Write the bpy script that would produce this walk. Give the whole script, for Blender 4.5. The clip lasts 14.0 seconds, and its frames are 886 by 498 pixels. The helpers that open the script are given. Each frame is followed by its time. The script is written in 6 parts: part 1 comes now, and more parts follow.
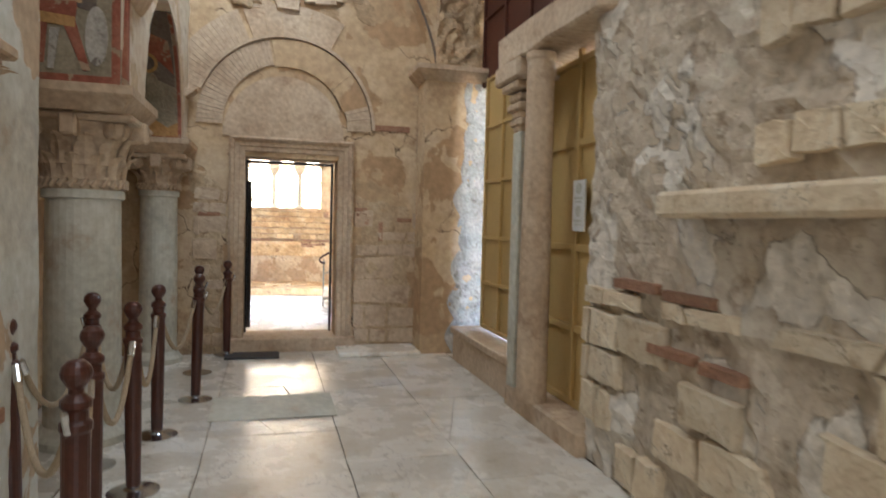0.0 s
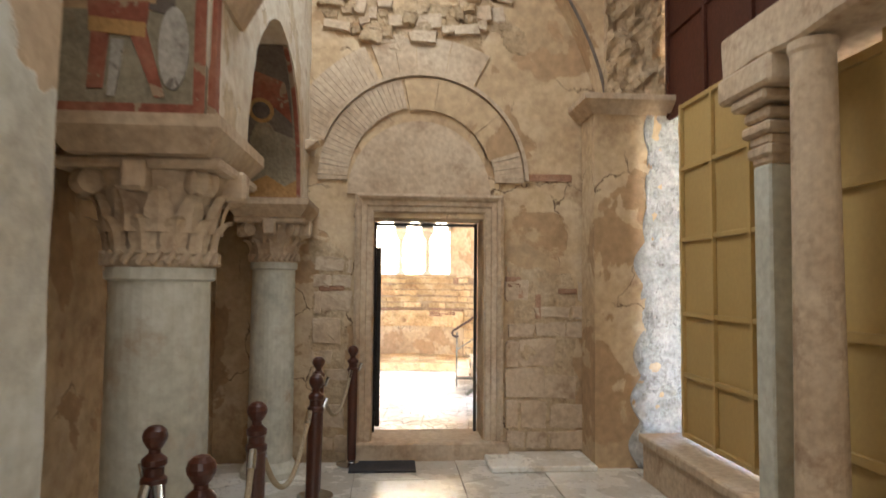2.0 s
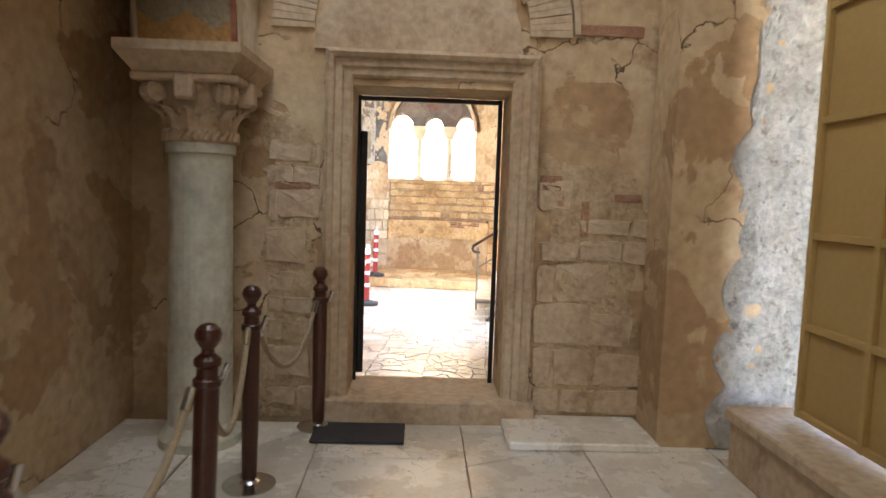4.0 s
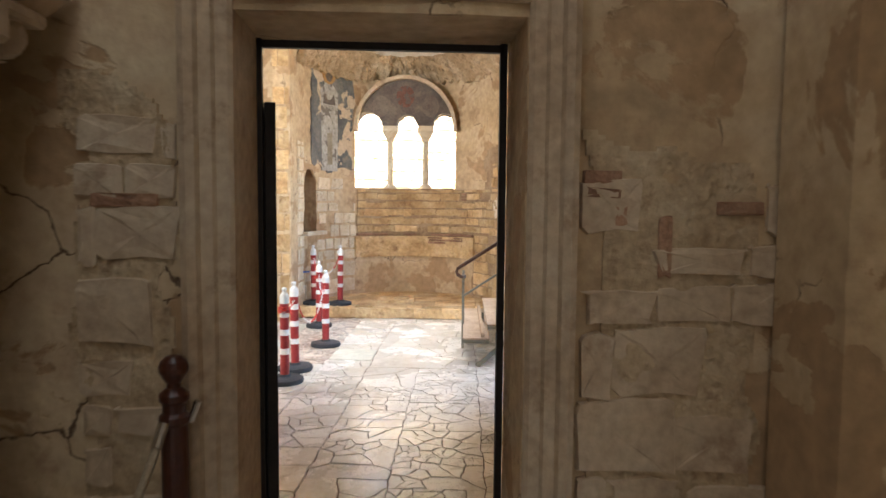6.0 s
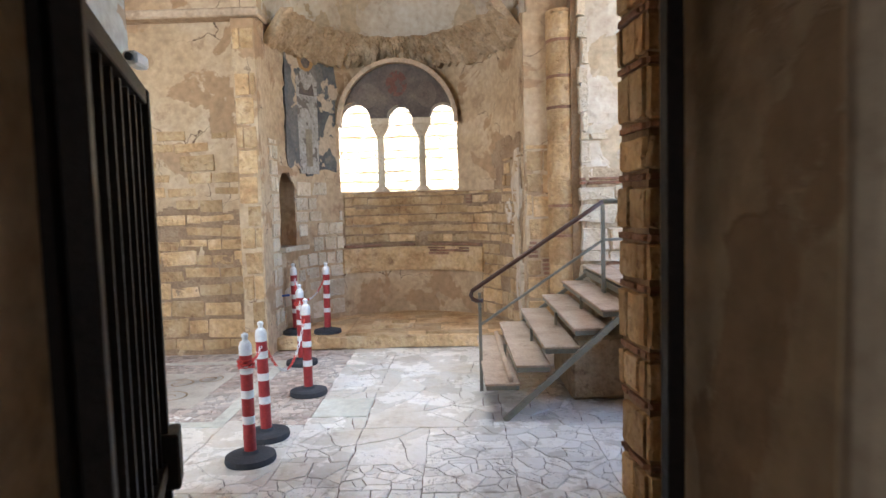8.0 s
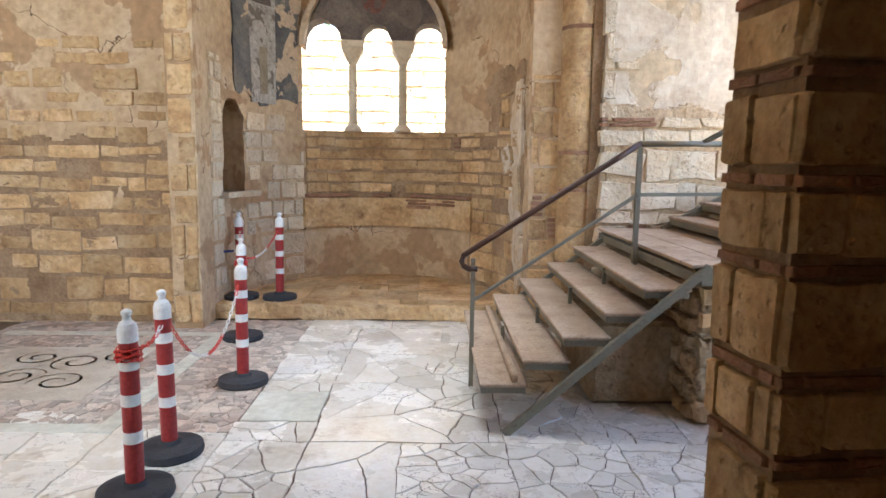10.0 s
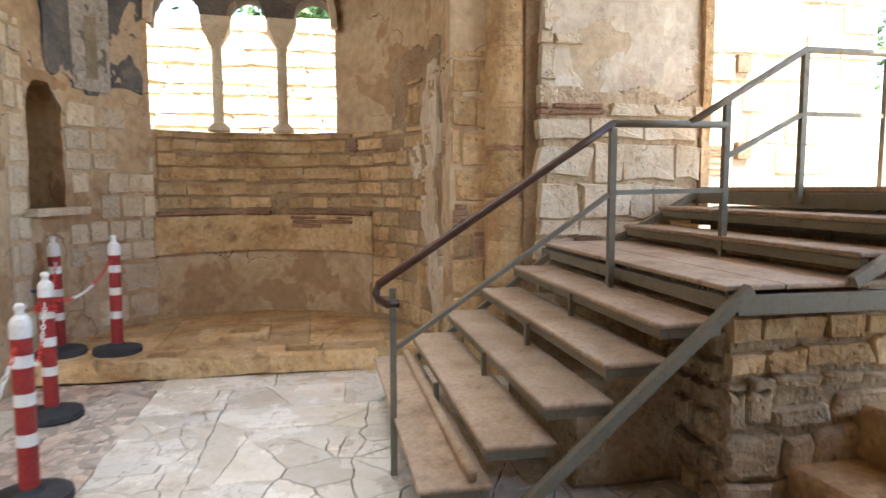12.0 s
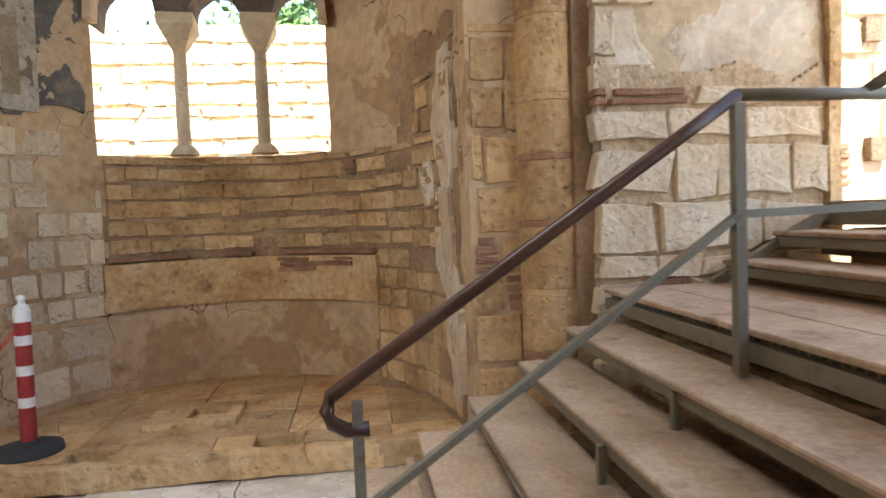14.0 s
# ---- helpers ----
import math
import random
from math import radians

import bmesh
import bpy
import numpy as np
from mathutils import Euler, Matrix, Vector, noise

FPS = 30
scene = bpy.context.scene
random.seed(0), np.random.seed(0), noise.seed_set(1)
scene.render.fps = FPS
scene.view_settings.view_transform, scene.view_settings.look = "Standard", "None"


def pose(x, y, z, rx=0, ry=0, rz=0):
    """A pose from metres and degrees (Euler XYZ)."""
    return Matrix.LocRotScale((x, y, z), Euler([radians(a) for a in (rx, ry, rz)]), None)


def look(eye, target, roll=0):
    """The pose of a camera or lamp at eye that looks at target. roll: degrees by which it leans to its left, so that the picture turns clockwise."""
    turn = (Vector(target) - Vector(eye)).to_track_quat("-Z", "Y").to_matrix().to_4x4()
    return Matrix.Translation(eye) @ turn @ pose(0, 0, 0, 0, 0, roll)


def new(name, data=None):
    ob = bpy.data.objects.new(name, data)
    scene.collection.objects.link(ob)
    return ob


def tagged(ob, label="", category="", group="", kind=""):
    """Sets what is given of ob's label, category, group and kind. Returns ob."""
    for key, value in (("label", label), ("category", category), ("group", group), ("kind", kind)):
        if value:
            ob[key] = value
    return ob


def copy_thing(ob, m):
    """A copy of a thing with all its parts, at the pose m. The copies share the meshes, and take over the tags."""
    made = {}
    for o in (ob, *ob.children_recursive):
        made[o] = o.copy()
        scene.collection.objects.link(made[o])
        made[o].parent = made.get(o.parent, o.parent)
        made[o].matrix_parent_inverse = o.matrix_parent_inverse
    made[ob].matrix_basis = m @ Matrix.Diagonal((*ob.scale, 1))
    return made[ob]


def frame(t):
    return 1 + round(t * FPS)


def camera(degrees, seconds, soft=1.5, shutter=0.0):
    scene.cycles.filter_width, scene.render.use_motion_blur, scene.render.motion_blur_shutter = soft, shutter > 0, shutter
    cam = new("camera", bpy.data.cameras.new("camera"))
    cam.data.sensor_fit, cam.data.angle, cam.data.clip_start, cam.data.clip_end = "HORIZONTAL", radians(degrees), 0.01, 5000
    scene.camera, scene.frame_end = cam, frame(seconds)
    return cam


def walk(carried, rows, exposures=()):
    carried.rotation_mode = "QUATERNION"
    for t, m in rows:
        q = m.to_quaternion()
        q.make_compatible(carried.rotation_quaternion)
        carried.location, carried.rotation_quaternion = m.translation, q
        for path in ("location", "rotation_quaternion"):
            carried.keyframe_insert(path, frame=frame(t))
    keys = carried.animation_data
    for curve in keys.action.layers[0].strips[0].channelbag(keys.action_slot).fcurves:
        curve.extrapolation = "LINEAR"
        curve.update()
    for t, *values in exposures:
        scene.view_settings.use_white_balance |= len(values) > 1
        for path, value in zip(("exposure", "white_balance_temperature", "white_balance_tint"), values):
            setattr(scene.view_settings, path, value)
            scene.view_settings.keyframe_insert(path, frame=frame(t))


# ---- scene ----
cam = camera(69.2, 14.0, shutter=0.5)
PATH = [
    (0, (-0.576, 0.093, 1.442), (-0.052, 2.022, 1.366), 1.5),
    (0.5, (-0.653, 0.477, 1.483), (-0.26, 2.437, 1.528), 1.9),
    (1, (-0.677, 0.9, 1.518), (-0.552, 2.89, 1.673), -0.6),
    (1.5, (-0.614, 1.223, 1.527), (-0.557, 3.213, 1.727), 0.6),
    (2, (-0.669, 1.627, 1.54), (-0.511, 3.617, 1.648), 0.5),
    (2.5, (-0.617, 1.968, 1.502), (-0.439, 3.96, 1.505), -0.0),
    (3, (-0.544, 2.371, 1.469), (-0.409, 4.365, 1.395), 1.0),
    (5.5, (-0.249, 4.738, 1.468), (-0.209, 6.727, 1.259), 1.8),
    (6, (-0.272, 5.169, 1.487), (-0.143, 7.16, 1.347), 0.5),
    (6.5, (-0.277, 5.591, 1.493), (-0.177, 7.583, 1.353), -1.4),
    (7, (-0.328, 5.999, 1.485), (-0.156, 7.986, 1.326), -1.9),
    (7.5, (-0.339, 6.424, 1.521), (-0.078, 8.395, 1.302), -3.2),
    (8, (-0.316, 6.749, 1.547), (-0.166, 8.739, 1.406), -1.6),
    (8.5, (-0.294, 7.213, 1.513), (-0.117, 9.198, 1.344), 0.0),
    (11, (-0.255, 8.817, 1.242), (0.049, 10.773, 0.953), 0.5),
    (11.5, (-0.247, 9.218, 1.179), (0.224, 11.146, 0.936), -0.9),
    (12, (-0.176, 9.601, 1.195), (0.387, 11.511, 1.006), -0.1),
    (12.5, (-0.124, 9.965, 1.201), (0.571, 11.833, 1.029), -0.7),
    (13, (0.034, 10.251, 1.21), (0.753, 12.109, 1.033), -2.4),
    (13.5, (0.199, 10.543, 1.203), (0.759, 12.46, 1.107), -0.8),
    (14, (0.304, 10.888, 1.198), (0.758, 12.833, 1.096), -2.2),
]

EXPOSURES = [(0, 4.5, 5600, 7), (0.6, 4.6, 6000, 8), (1.5, 4.65, 6050, 8), (3.0, 4.6, 6050, 8), (5.5, 3.75, 6150, 8), (6.6, 3.12, 6050, 8), (7.5, 2.88, 5600, 8), (8.5, 2.92, 5450, 8), (11.0, 2.7, 6050, 9), (14.0, 2.5, 6250, 9)]
walk(cam, [(t, look(eye, target, roll)) for t, eye, target, roll in PATH], EXPOSURES)

# ---- light ----
world = bpy.data.worlds.new("sky")
scene.world = world
world.use_nodes = True
wn = world.node_tree.nodes
sky = wn.new("ShaderNodeTexSky")
sky.sky_type, sky.sun_disc = "NISHITA", False
SUN_ELEV, SUN_AZ = 56.0, 168.0
sky.sun_elevation, sky.sun_rotation = radians(SUN_ELEV), radians(SUN_AZ)
wn["Background"].inputs["Strength"].default_value = 0.15
world.node_tree.links.new(sky.outputs[0], wn["Background"].inputs["Color"])
sun_data = bpy.data.lights.new("sun", "SUN")
sun_data.energy, sun_data.angle, sun_data.color = 4.4, radians(0.5), (1.0, 0.95, 0.87)
sun = new("sun", sun_data)
sa, se = radians(SUN_AZ), radians(SUN_ELEV)
sun.matrix_world = look((math.sin(sa) * math.cos(se) * 30, math.cos(sa) * math.cos(se) * 30, math.sin(se) * 30), (0, 0, 0))


def area_lamp(name, eye, target, w, h, watts, colour=(1.0, 0.97, 0.92)):
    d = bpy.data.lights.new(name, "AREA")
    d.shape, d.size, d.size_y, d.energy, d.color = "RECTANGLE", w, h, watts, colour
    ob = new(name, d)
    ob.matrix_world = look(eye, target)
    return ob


# added area lamps: two under the closed ceiling for daylight through the broken vault
area_lamp("skylight_hall", (-0.2, 1.0, 4.95), (-0.2, 1.0, 0), 1.8, 3.0, 2.2)
area_lamp("skylight_hall", (-0.8, 5.5, 4.95), (-0.7, 6.0, 0), 1.2, 1.8, 2.7, (0.94, 0.98, 1.0))
# added fill in front of the closed back wall, behind the starting view
area_lamp("skylight_hall", (-0.2, -3.3, 2.2), (-0.6, 4, 1.5), 2.2, 2.4, 2.4)
# added lamp for light from the left, at an unseen opening
area_lamp("skylight_nave", (-4.3, 8.55, 3.3), (0, 13.2, 0.3), 1.5, 1.8, 33, (0.88, 0.95, 1.0))
# narrow lamp added under the closed vault to brighten the marble floor
area_lamp("skylight_bay", (-0.1, 12.8, 5.1), (-0.2, 12.8, 0), 1.6, 1.6, 3.9, (0.94, 0.97, 1.0)).data.spread = radians(62)

# ---- materials ----


def nodes_of(name):
    m = bpy.data.materials.new(name)
    m.use_nodes = True
    n, l = m.node_tree.nodes, m.node_tree.links
    return m, n, l, n["Principled BSDF"]


def surface(name, colours, scale=3.0, fine=40.0, rough=0.85, bump=0.25, blotch=0.5, dark=None, pits=0.0, metal=0.0, spec=0.3, vary=0.12, gloss_vary=0.0, patch=None, patch_scale=1.3, patch_at=0.53, cracks=0.0, crack_width=0.009, grain=0.42):
    """Weathered surface: broad blotches between the colours, fine grain, grime flecks, optional pits, a tone of its own for each piece."""
    m, n, l, p = nodes_of(name)
    geo = n.new("ShaderNodeNewGeometry")
    big = n.new("ShaderNodeTexNoise")
    big.inputs["Scale"].default_value, big.inputs["Detail"].default_value, big.inputs["Roughness"].default_value = scale, 8, 0.62
    l.new(geo.outputs["Position"], big.inputs["Vector"])
    ramp = n.new("ShaderNodeValToRGB")
    e = ramp.color_ramp.elements
    k = len(colours)
    while len(e) < k:
        e.new(0.5)
    for i, c in enumerate(colours):
        e[i].position = 0.5 + (i / max(1, k - 1) - 0.5) * blotch
        e[i].color = (*c, 1)
    l.new(big.outputs["Fac"], ramp.inputs["Fac"])
    small = n.new("ShaderNodeTexNoise")
    small.inputs["Scale"].default_value, small.inputs["Detail"].default_value = fine, 6
    l.new(geo.outputs["Position"], small.inputs["Vector"])
    mul = n.new("ShaderNodeMix")
    mul.data_type, mul.blend_type = "RGBA", "OVERLAY"
    mul.inputs["Factor"].default_value = grain
    l.new(ramp.outputs["Color"], mul.inputs["A"])
    l.new(small.outputs["Fac"], mul.inputs["B"])
    col = mul.outputs["Result"]
    if dark:
        spots = n.new("ShaderNodeTexNoise")
        spots.inputs["Scale"].default_value, spots.inputs["Detail"].default_value = scale * 2.3, 10
        spots.inputs["Roughness"].default_value = 0.7
        l.new(geo.outputs["Position"], spots.inputs["Vector"])
        sr = n.new("ShaderNodeMapRange")
        sr.inputs["From Min"].default_value, sr.inputs["From Max"].default_value = 0.56, 0.72
        l.new(spots.outputs["Fac"], sr.inputs["Value"])
        mx = n.new("ShaderNodeMix")
        mx.data_type = "RGBA"
        l.new(sr.outputs["Result"], mx.inputs["Factor"])
        l.new(col, mx.inputs["A"])
        mx.inputs["B"].default_value = (*dark, 1)
        col = mx.outputs["Result"]
    split = None
    if cracks:
        warp = n.new("ShaderNodeTexNoise")
        warp.inputs["Scale"].default_value, warp.inputs["Detail"].default_value = cracks * 1.7, 5
        l.new(geo.outputs["Position"], warp.inputs["Vector"])
        mixv = n.new("ShaderNodeMix")
        mixv.data_type = "VECTOR"
        mixv.inputs["Factor"].default_value = 0.35
        l.new(geo.outputs["Position"], mixv.inputs["A"])
        l.new(warp.outputs["Color"], mixv.inputs["B"])
        vo = n.new("ShaderNodeTexVoronoi")
        vo.feature = "DISTANCE_TO_EDGE"
        vo.inputs["Scale"].default_value = cracks
        l.new(mixv.outputs["Result"], vo.inputs["Vector"])
        line = n.new("ShaderNodeMapRange")
        line.inputs["From Min"].default_value, line.inputs["From Max"].default_value = crack_width * 0.25, crack_width
        line.inputs["To Min"].default_value, line.inputs["To Max"].default_value = 1.0, 0.0
        l.new(vo.outputs["Distance"], line.inputs["Value"])
        gate_ = n.new("ShaderNodeMapRange")
        gate_.inputs["From Min"].default_value, gate_.inputs["From Max"].default_value = 0.48, 0.56
        l.new(big.outputs["Fac"], gate_.inputs["Value"])
        split = n.new("ShaderNodeMath")
        split.operation = "MULTIPLY"
        l.new(line.outputs["Result"], split.inputs[0])
        l.new(gate_.outputs["Result"], split.inputs[1])
        cm = n.new("ShaderNodeMix")
        cm.data_type = "RGBA"
        l.new(split.outputs[0], cm.inputs["Factor"])
        l.new(col, cm.inputs["A"])
        cm.inputs["B"].default_value = (0.14, 0.085, 0.05, 1)
        col = cm.outputs["Result"]
    step = None
    if patch:
        pn = n.new("ShaderNodeTexNoise")
        pn.inputs["Scale"].default_value, pn.inputs["Detail"].default_value, pn.inputs["Roughness"].default_value = patch_scale, 12, 0.55
        pn.inputs["Distortion"].default_value = 0.4
        l.new(geo.outputs["Position"], pn.inputs["Vector"])
        step = n.new("ShaderNodeMapRange")
        step.inputs["From Min"].default_value, step.inputs["From Max"].default_value = patch_at, patch_at + 0.012
        l.new(pn.outputs["Fac"], step.inputs["Value"])
        inner = n.new("ShaderNodeMix")
        inner.data_type, inner.blend_type = "RGBA", "MULTIPLY"
        inner.inputs["Factor"].default_value = 0.55
        inner.inputs["A"].default_value = (*patch, 1)
        l.new(small.outputs["Fac"], inner.inputs["B"])
        bright = n.new("ShaderNodeHueSaturation")
        bright.inputs["Value"].default_value = 1.35
        l.new(inner.outputs["Result"], bright.inputs["Color"])
        pm_ = n.new("ShaderNodeMix")
        pm_.data_type = "RGBA"
        l.new(step.outputs["Result"], pm_.inputs["Factor"])
        l.new(col, pm_.inputs["A"])
        l.new(bright.outputs["Color"], pm_.inputs["B"])
        col = pm_.outputs["Result"]
    if vary:
        info = n.new("ShaderNodeObjectInfo")
        hv = n.new("ShaderNodeHueSaturation")
        vr = n.new("ShaderNodeMapRange")
        vr.inputs["To Min"].default_value, vr.inputs["To Max"].default_value = 1 - vary, 1 + vary
        add = n.new("ShaderNodeMath")
        add.operation = "ADD"
        fr = n.new("ShaderNodeMath")
        fr.operation = "FRACT"
        l.new(info.outputs["Random"], add.inputs[0])
        l.new(geo.outputs["Random Per Island"], add.inputs[1])
        l.new(add.outputs[0], fr.inputs[0])
        l.new(fr.outputs[0], vr.inputs["Value"])
        l.new(vr.outputs["Result"], hv.inputs["Value"])
        l.new(col, hv.inputs["Color"])
        col = hv.outputs["Color"]
    l.new(col, p.inputs["Base Color"])
    p.inputs["Roughness"].default_value, p.inputs["Metallic"].default_value = rough, metal
    p.inputs["Specular IOR Level"].default_value = spec
    if gloss_vary:
        rr = n.new("ShaderNodeMapRange")
        rr.inputs["From Min"].default_value, rr.inputs["From Max"].default_value = 0.35, 0.65
        rr.inputs["To Min"].default_value, rr.inputs["To Max"].default_value = rough - gloss_vary, rough + gloss_vary
        l.new(big.outputs["Fac"], rr.inputs["Value"])
        l.new(rr.outputs["Result"], p.inputs["Roughness"])
    b = n.new("ShaderNodeBump")
    b.inputs["Strength"].default_value, b.inputs["Distance"].default_value = bump, 0.02
    h = n.new("ShaderNodeMath")
    h.operation = "MULTIPLY_ADD"
    l.new(big.outputs["Fac"], h.inputs[0])
    h.inputs[1].default_value = 1.6
    l.new(small.outputs["Fac"], h.inputs[2])
    height = h.outputs[0]
    if pits:
        v = n.new("ShaderNodeTexVoronoi")
        v.inputs["Scale"].default_value = 18
        l.new(geo.outputs["Position"], v.inputs["Vector"])
        pr = n.new("ShaderNodeMapRange")
        pr.inputs["From Min"].default_value, pr.inputs["From Max"].default_value = 0.05, 0.25
        l.new(v.outputs["Distance"], pr.inputs["Value"])
        pm = n.new("ShaderNodeMath")
        pm.operation = "MULTIPLY_ADD"
        l.new(pr.outputs["Result"], pm.inputs[0])
        pm.inputs[1].default_value = pits
        l.new(height, pm.inputs[2])
        height = pm.outputs[0]
    if split:
        cs = n.new("ShaderNodeMath")
        cs.operation = "MULTIPLY_ADD"
        l.new(split.outputs[0], cs.inputs[0])
        cs.inputs[1].default_value = -1.5
        l.new(height, cs.inputs[2])
        height = cs.outputs[0]
    if step:
        sm = n.new("ShaderNodeMath")
        sm.operation = "MULTIPLY_ADD"
        l.new(step.outputs["Result"], sm.inputs[0])
        sm.inputs[1].default_value = -1.1
        l.new(height, sm.inputs[2])
        height = sm.outputs[0]
    l.new(height, b.inputs["Height"])
    l.new(b.outputs["Normal"], p.inputs["Normal"])
    return m


def polished(m, weight, rough):
    """A worn polish over the whole surface."""
    p = m.node_tree.nodes["Principled BSDF"]
    p.inputs["Coat Weight"].default_value, p.inputs["Coat Roughness"].default_value = weight, rough
    return m


PLASTER = surface("old_plaster", [(0.38, 0.25, 0.135), (0.56, 0.405, 0.24), (0.65, 0.515, 0.35)], 1.1, 14, 0.9, 0.35, 0.5, dark=(0.30, 0.18, 0.10), pits=0.15, vary=0, patch=(0.44, 0.285, 0.155), patch_scale=1.5, patch_at=0.55, cracks=1.7)
PLASTER_PALE = surface("pale_plaster", [(0.52, 0.41, 0.28), (0.68, 0.58, 0.44), (0.76, 0.69, 0.57)], 1.2, 14, 0.9, 0.4, 0.5, dark=(0.42, 0.30, 0.19), pits=0.2, vary=0, patch=(0.58, 0.45, 0.29), patch_scale=1.9, patch_at=0.55)
RUBBLE_WALL = surface("rubble_and_plaster", [(0.38, 0.31, 0.22), (0.53, 0.44, 0.33), (0.63, 0.56, 0.45)], 2.6, 18, 0.92, 1.0, 0.5, dark=(0.22, 0.15, 0.095), pits=0.5, vary=0, patch=(0.72, 0.65, 0.55), patch_scale=1.5, patch_at=0.54)
PLASTER_GREY = surface("grey_green_plaster", [(0.46, 0.40, 0.30), (0.60, 0.58, 0.50), (0.70, 0.69, 0.62)], 1.0, 14, 0.9, 0.3, 0.5, dark=(0.40, 0.28, 0.18), pits=0.12, vary=0, patch=(0.50, 0.37, 0.24), patch_scale=0.9, patch_at=0.57)
STONE = surface("limestone_block", [(0.38, 0.215, 0.095), (0.56, 0.375, 0.185), (0.67, 0.50, 0.30)], 2.8, 22, 0.9, 1.0, 0.42, dark=(0.24, 0.135, 0.065), pits=0.55, vary=0.2)
STONE_PALE = surface("pale_limestone_block", [(0.52, 0.39, 0.24), (0.68, 0.56, 0.39), (0.76, 0.67, 0.52)], 4.0, 24, 0.88, 0.7, 0.6, dark=(0.40, 0.27, 0.16), pits=0.3, vary=0.16, cracks=5.0, grain=0.25)
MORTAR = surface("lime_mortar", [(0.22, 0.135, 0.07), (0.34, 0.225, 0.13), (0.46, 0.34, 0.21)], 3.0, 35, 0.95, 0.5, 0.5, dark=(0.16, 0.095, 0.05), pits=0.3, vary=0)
BRICK = surface("roman_brick", [(0.24, 0.125, 0.075), (0.33, 0.18, 0.11), (0.42, 0.27, 0.17)], 6.0, 50, 0.9, 0.5, 0.6, dark=(0.34, 0.24, 0.15), vary=0.22)
MARBLE = surface("worn_floor_marble", [(0.58, 0.51, 0.40), (0.75, 0.70, 0.61), (0.84, 0.81, 0.75)], 2.0, 28, 0.27, 0.07, 0.5, dark=(0.34, 0.25, 0.16), spec=1.0, vary=0.15, gloss_vary=0.12, cracks=4.5, crack_width=0.012)
polished(MARBLE, 0.6, 0.28)
JOINT = surface("floor_bedding", [(0.10, 0.07, 0.045), (0.20, 0.14, 0.09), (0.28, 0.21, 0.14)], 6.0, 60, 0.9, 0.6, 0.6, vary=0)
FRAME_STONE = surface("carved_frame_stone", [(0.38, 0.26, 0.16), (0.53, 0.40, 0.27), (0.62, 0.50, 0.36)], 1.6, 22, 0.75, 0.3, 0.5, dark=(0.28, 0.17, 0.10), pits=0.12, vary=0)
GREY_MARBLE = surface("grey_marble", [(0.40, 0.375, 0.30), (0.54, 0.52, 0.43), (0.66, 0.63, 0.54)], 1.6, 18, 0.6, 0.2, 0.5, dark=(0.44, 0.34, 0.24), vary=0)
IRON = surface("dark_painted_iron", [(0.015, 0.012, 0.01), (0.03, 0.022, 0.018)], 6, 60, 0.55, 0.15, 0.6, metal=0.3, vary=0)
STEEL = surface("grey_painted_steel", [(0.18, 0.165, 0.125), (0.25, 0.235, 0.18)], 5, 60, 0.5, 0.1, 0.6, dark=(0.13, 0.09, 0.06), metal=0.1, vary=0, grain=0.2)
# grey-white carries daylight on the pilaster's rough edge; pits and flecks are stone
DAYLIT_GREY = surface("daylit_grey_stone", [(0.28, 0.265, 0.24), (0.44, 0.425, 0.395), (0.58, 0.565, 0.535)], 5.0, 30, 0.9, 1.0, 0.5, dark=(0.17, 0.14, 0.11), pits=0.5, vary=0)
DARKWOOD = surface("varnished_dark_wood", [(0.05, 0.014, 0.008), (0.09, 0.026, 0.014)], 5, 60, 0.3, 0.08, 0.6, spec=0.5, vary=0.1)
BROWNPANEL = surface("brown_painted_boards", [(0.07, 0.022, 0.012), (0.11, 0.035, 0.02)], 2, 40, 0.55, 0.1, 0.6, vary=0.1)
YELLOW = surface("ochre_painted_sheet", [(0.46, 0.31, 0.11), (0.56, 0.39, 0.155)], 1.2, 30, 0.45, 0.06, 0.6, vary=0.05, grain=0.1)
TREAD = surface("worn_tread_board", [(0.31, 0.22, 0.145), (0.43, 0.32, 0.22), (0.53, 0.42, 0.31)], 3, 50, 0.65, 0.2, 0.5, dark=(0.20, 0.13, 0.085), vary=0.1)
ROPE = surface("braided_rope", [(0.36, 0.27, 0.17), (0.50, 0.40, 0.27)], 60, 200, 0.9, 0.5, 0.6, vary=0)
CHROME = surface("chromed_hook", [(0.6, 0.6, 0.6), (0.7, 0.7, 0.7)], 5, 50, 0.2, 0.02, 0.6, metal=1.0, vary=0)
RED = surface("red_plastic", [(0.24, 0.022, 0.022), (0.34, 0.04, 0.035)], 6, 60, 0.45, 0.08, 0.6, vary=0)
WHITE = surface("scuffed_white_plastic", [(0.60, 0.57, 0.52), (0.76, 0.75, 0.72)], 8, 60, 0.5, 0.05, 0.6, vary=0)
RUBBER = surface("black_rubber", [(0.025, 0.026, 0.03), (0.05, 0.05, 0.055)], 8, 60, 0.7, 0.2, 0.6, vary=0)
HANDGRIP = surface("brown_handrail", [(0.05, 0.022, 0.014), (0.10, 0.05, 0.03)], 8, 60, 0.35, 0.05, 0.6, vary=0)
LEAF = surface("leaves", [(0.06, 0.11, 0.03), (0.12, 0.20, 0.06)], 3, 20, 0.6, 0.1, 0.6, vary=0.3)
RUBBLE = surface("rubble_core", [(0.29, 0.19, 0.10), (0.43, 0.31, 0.185), (0.55, 0.43, 0.29)], 4, 30, 0.95, 0.9, 0.5, dark=(0.17, 0.105, 0.06), pits=0.5, vary=0.15)
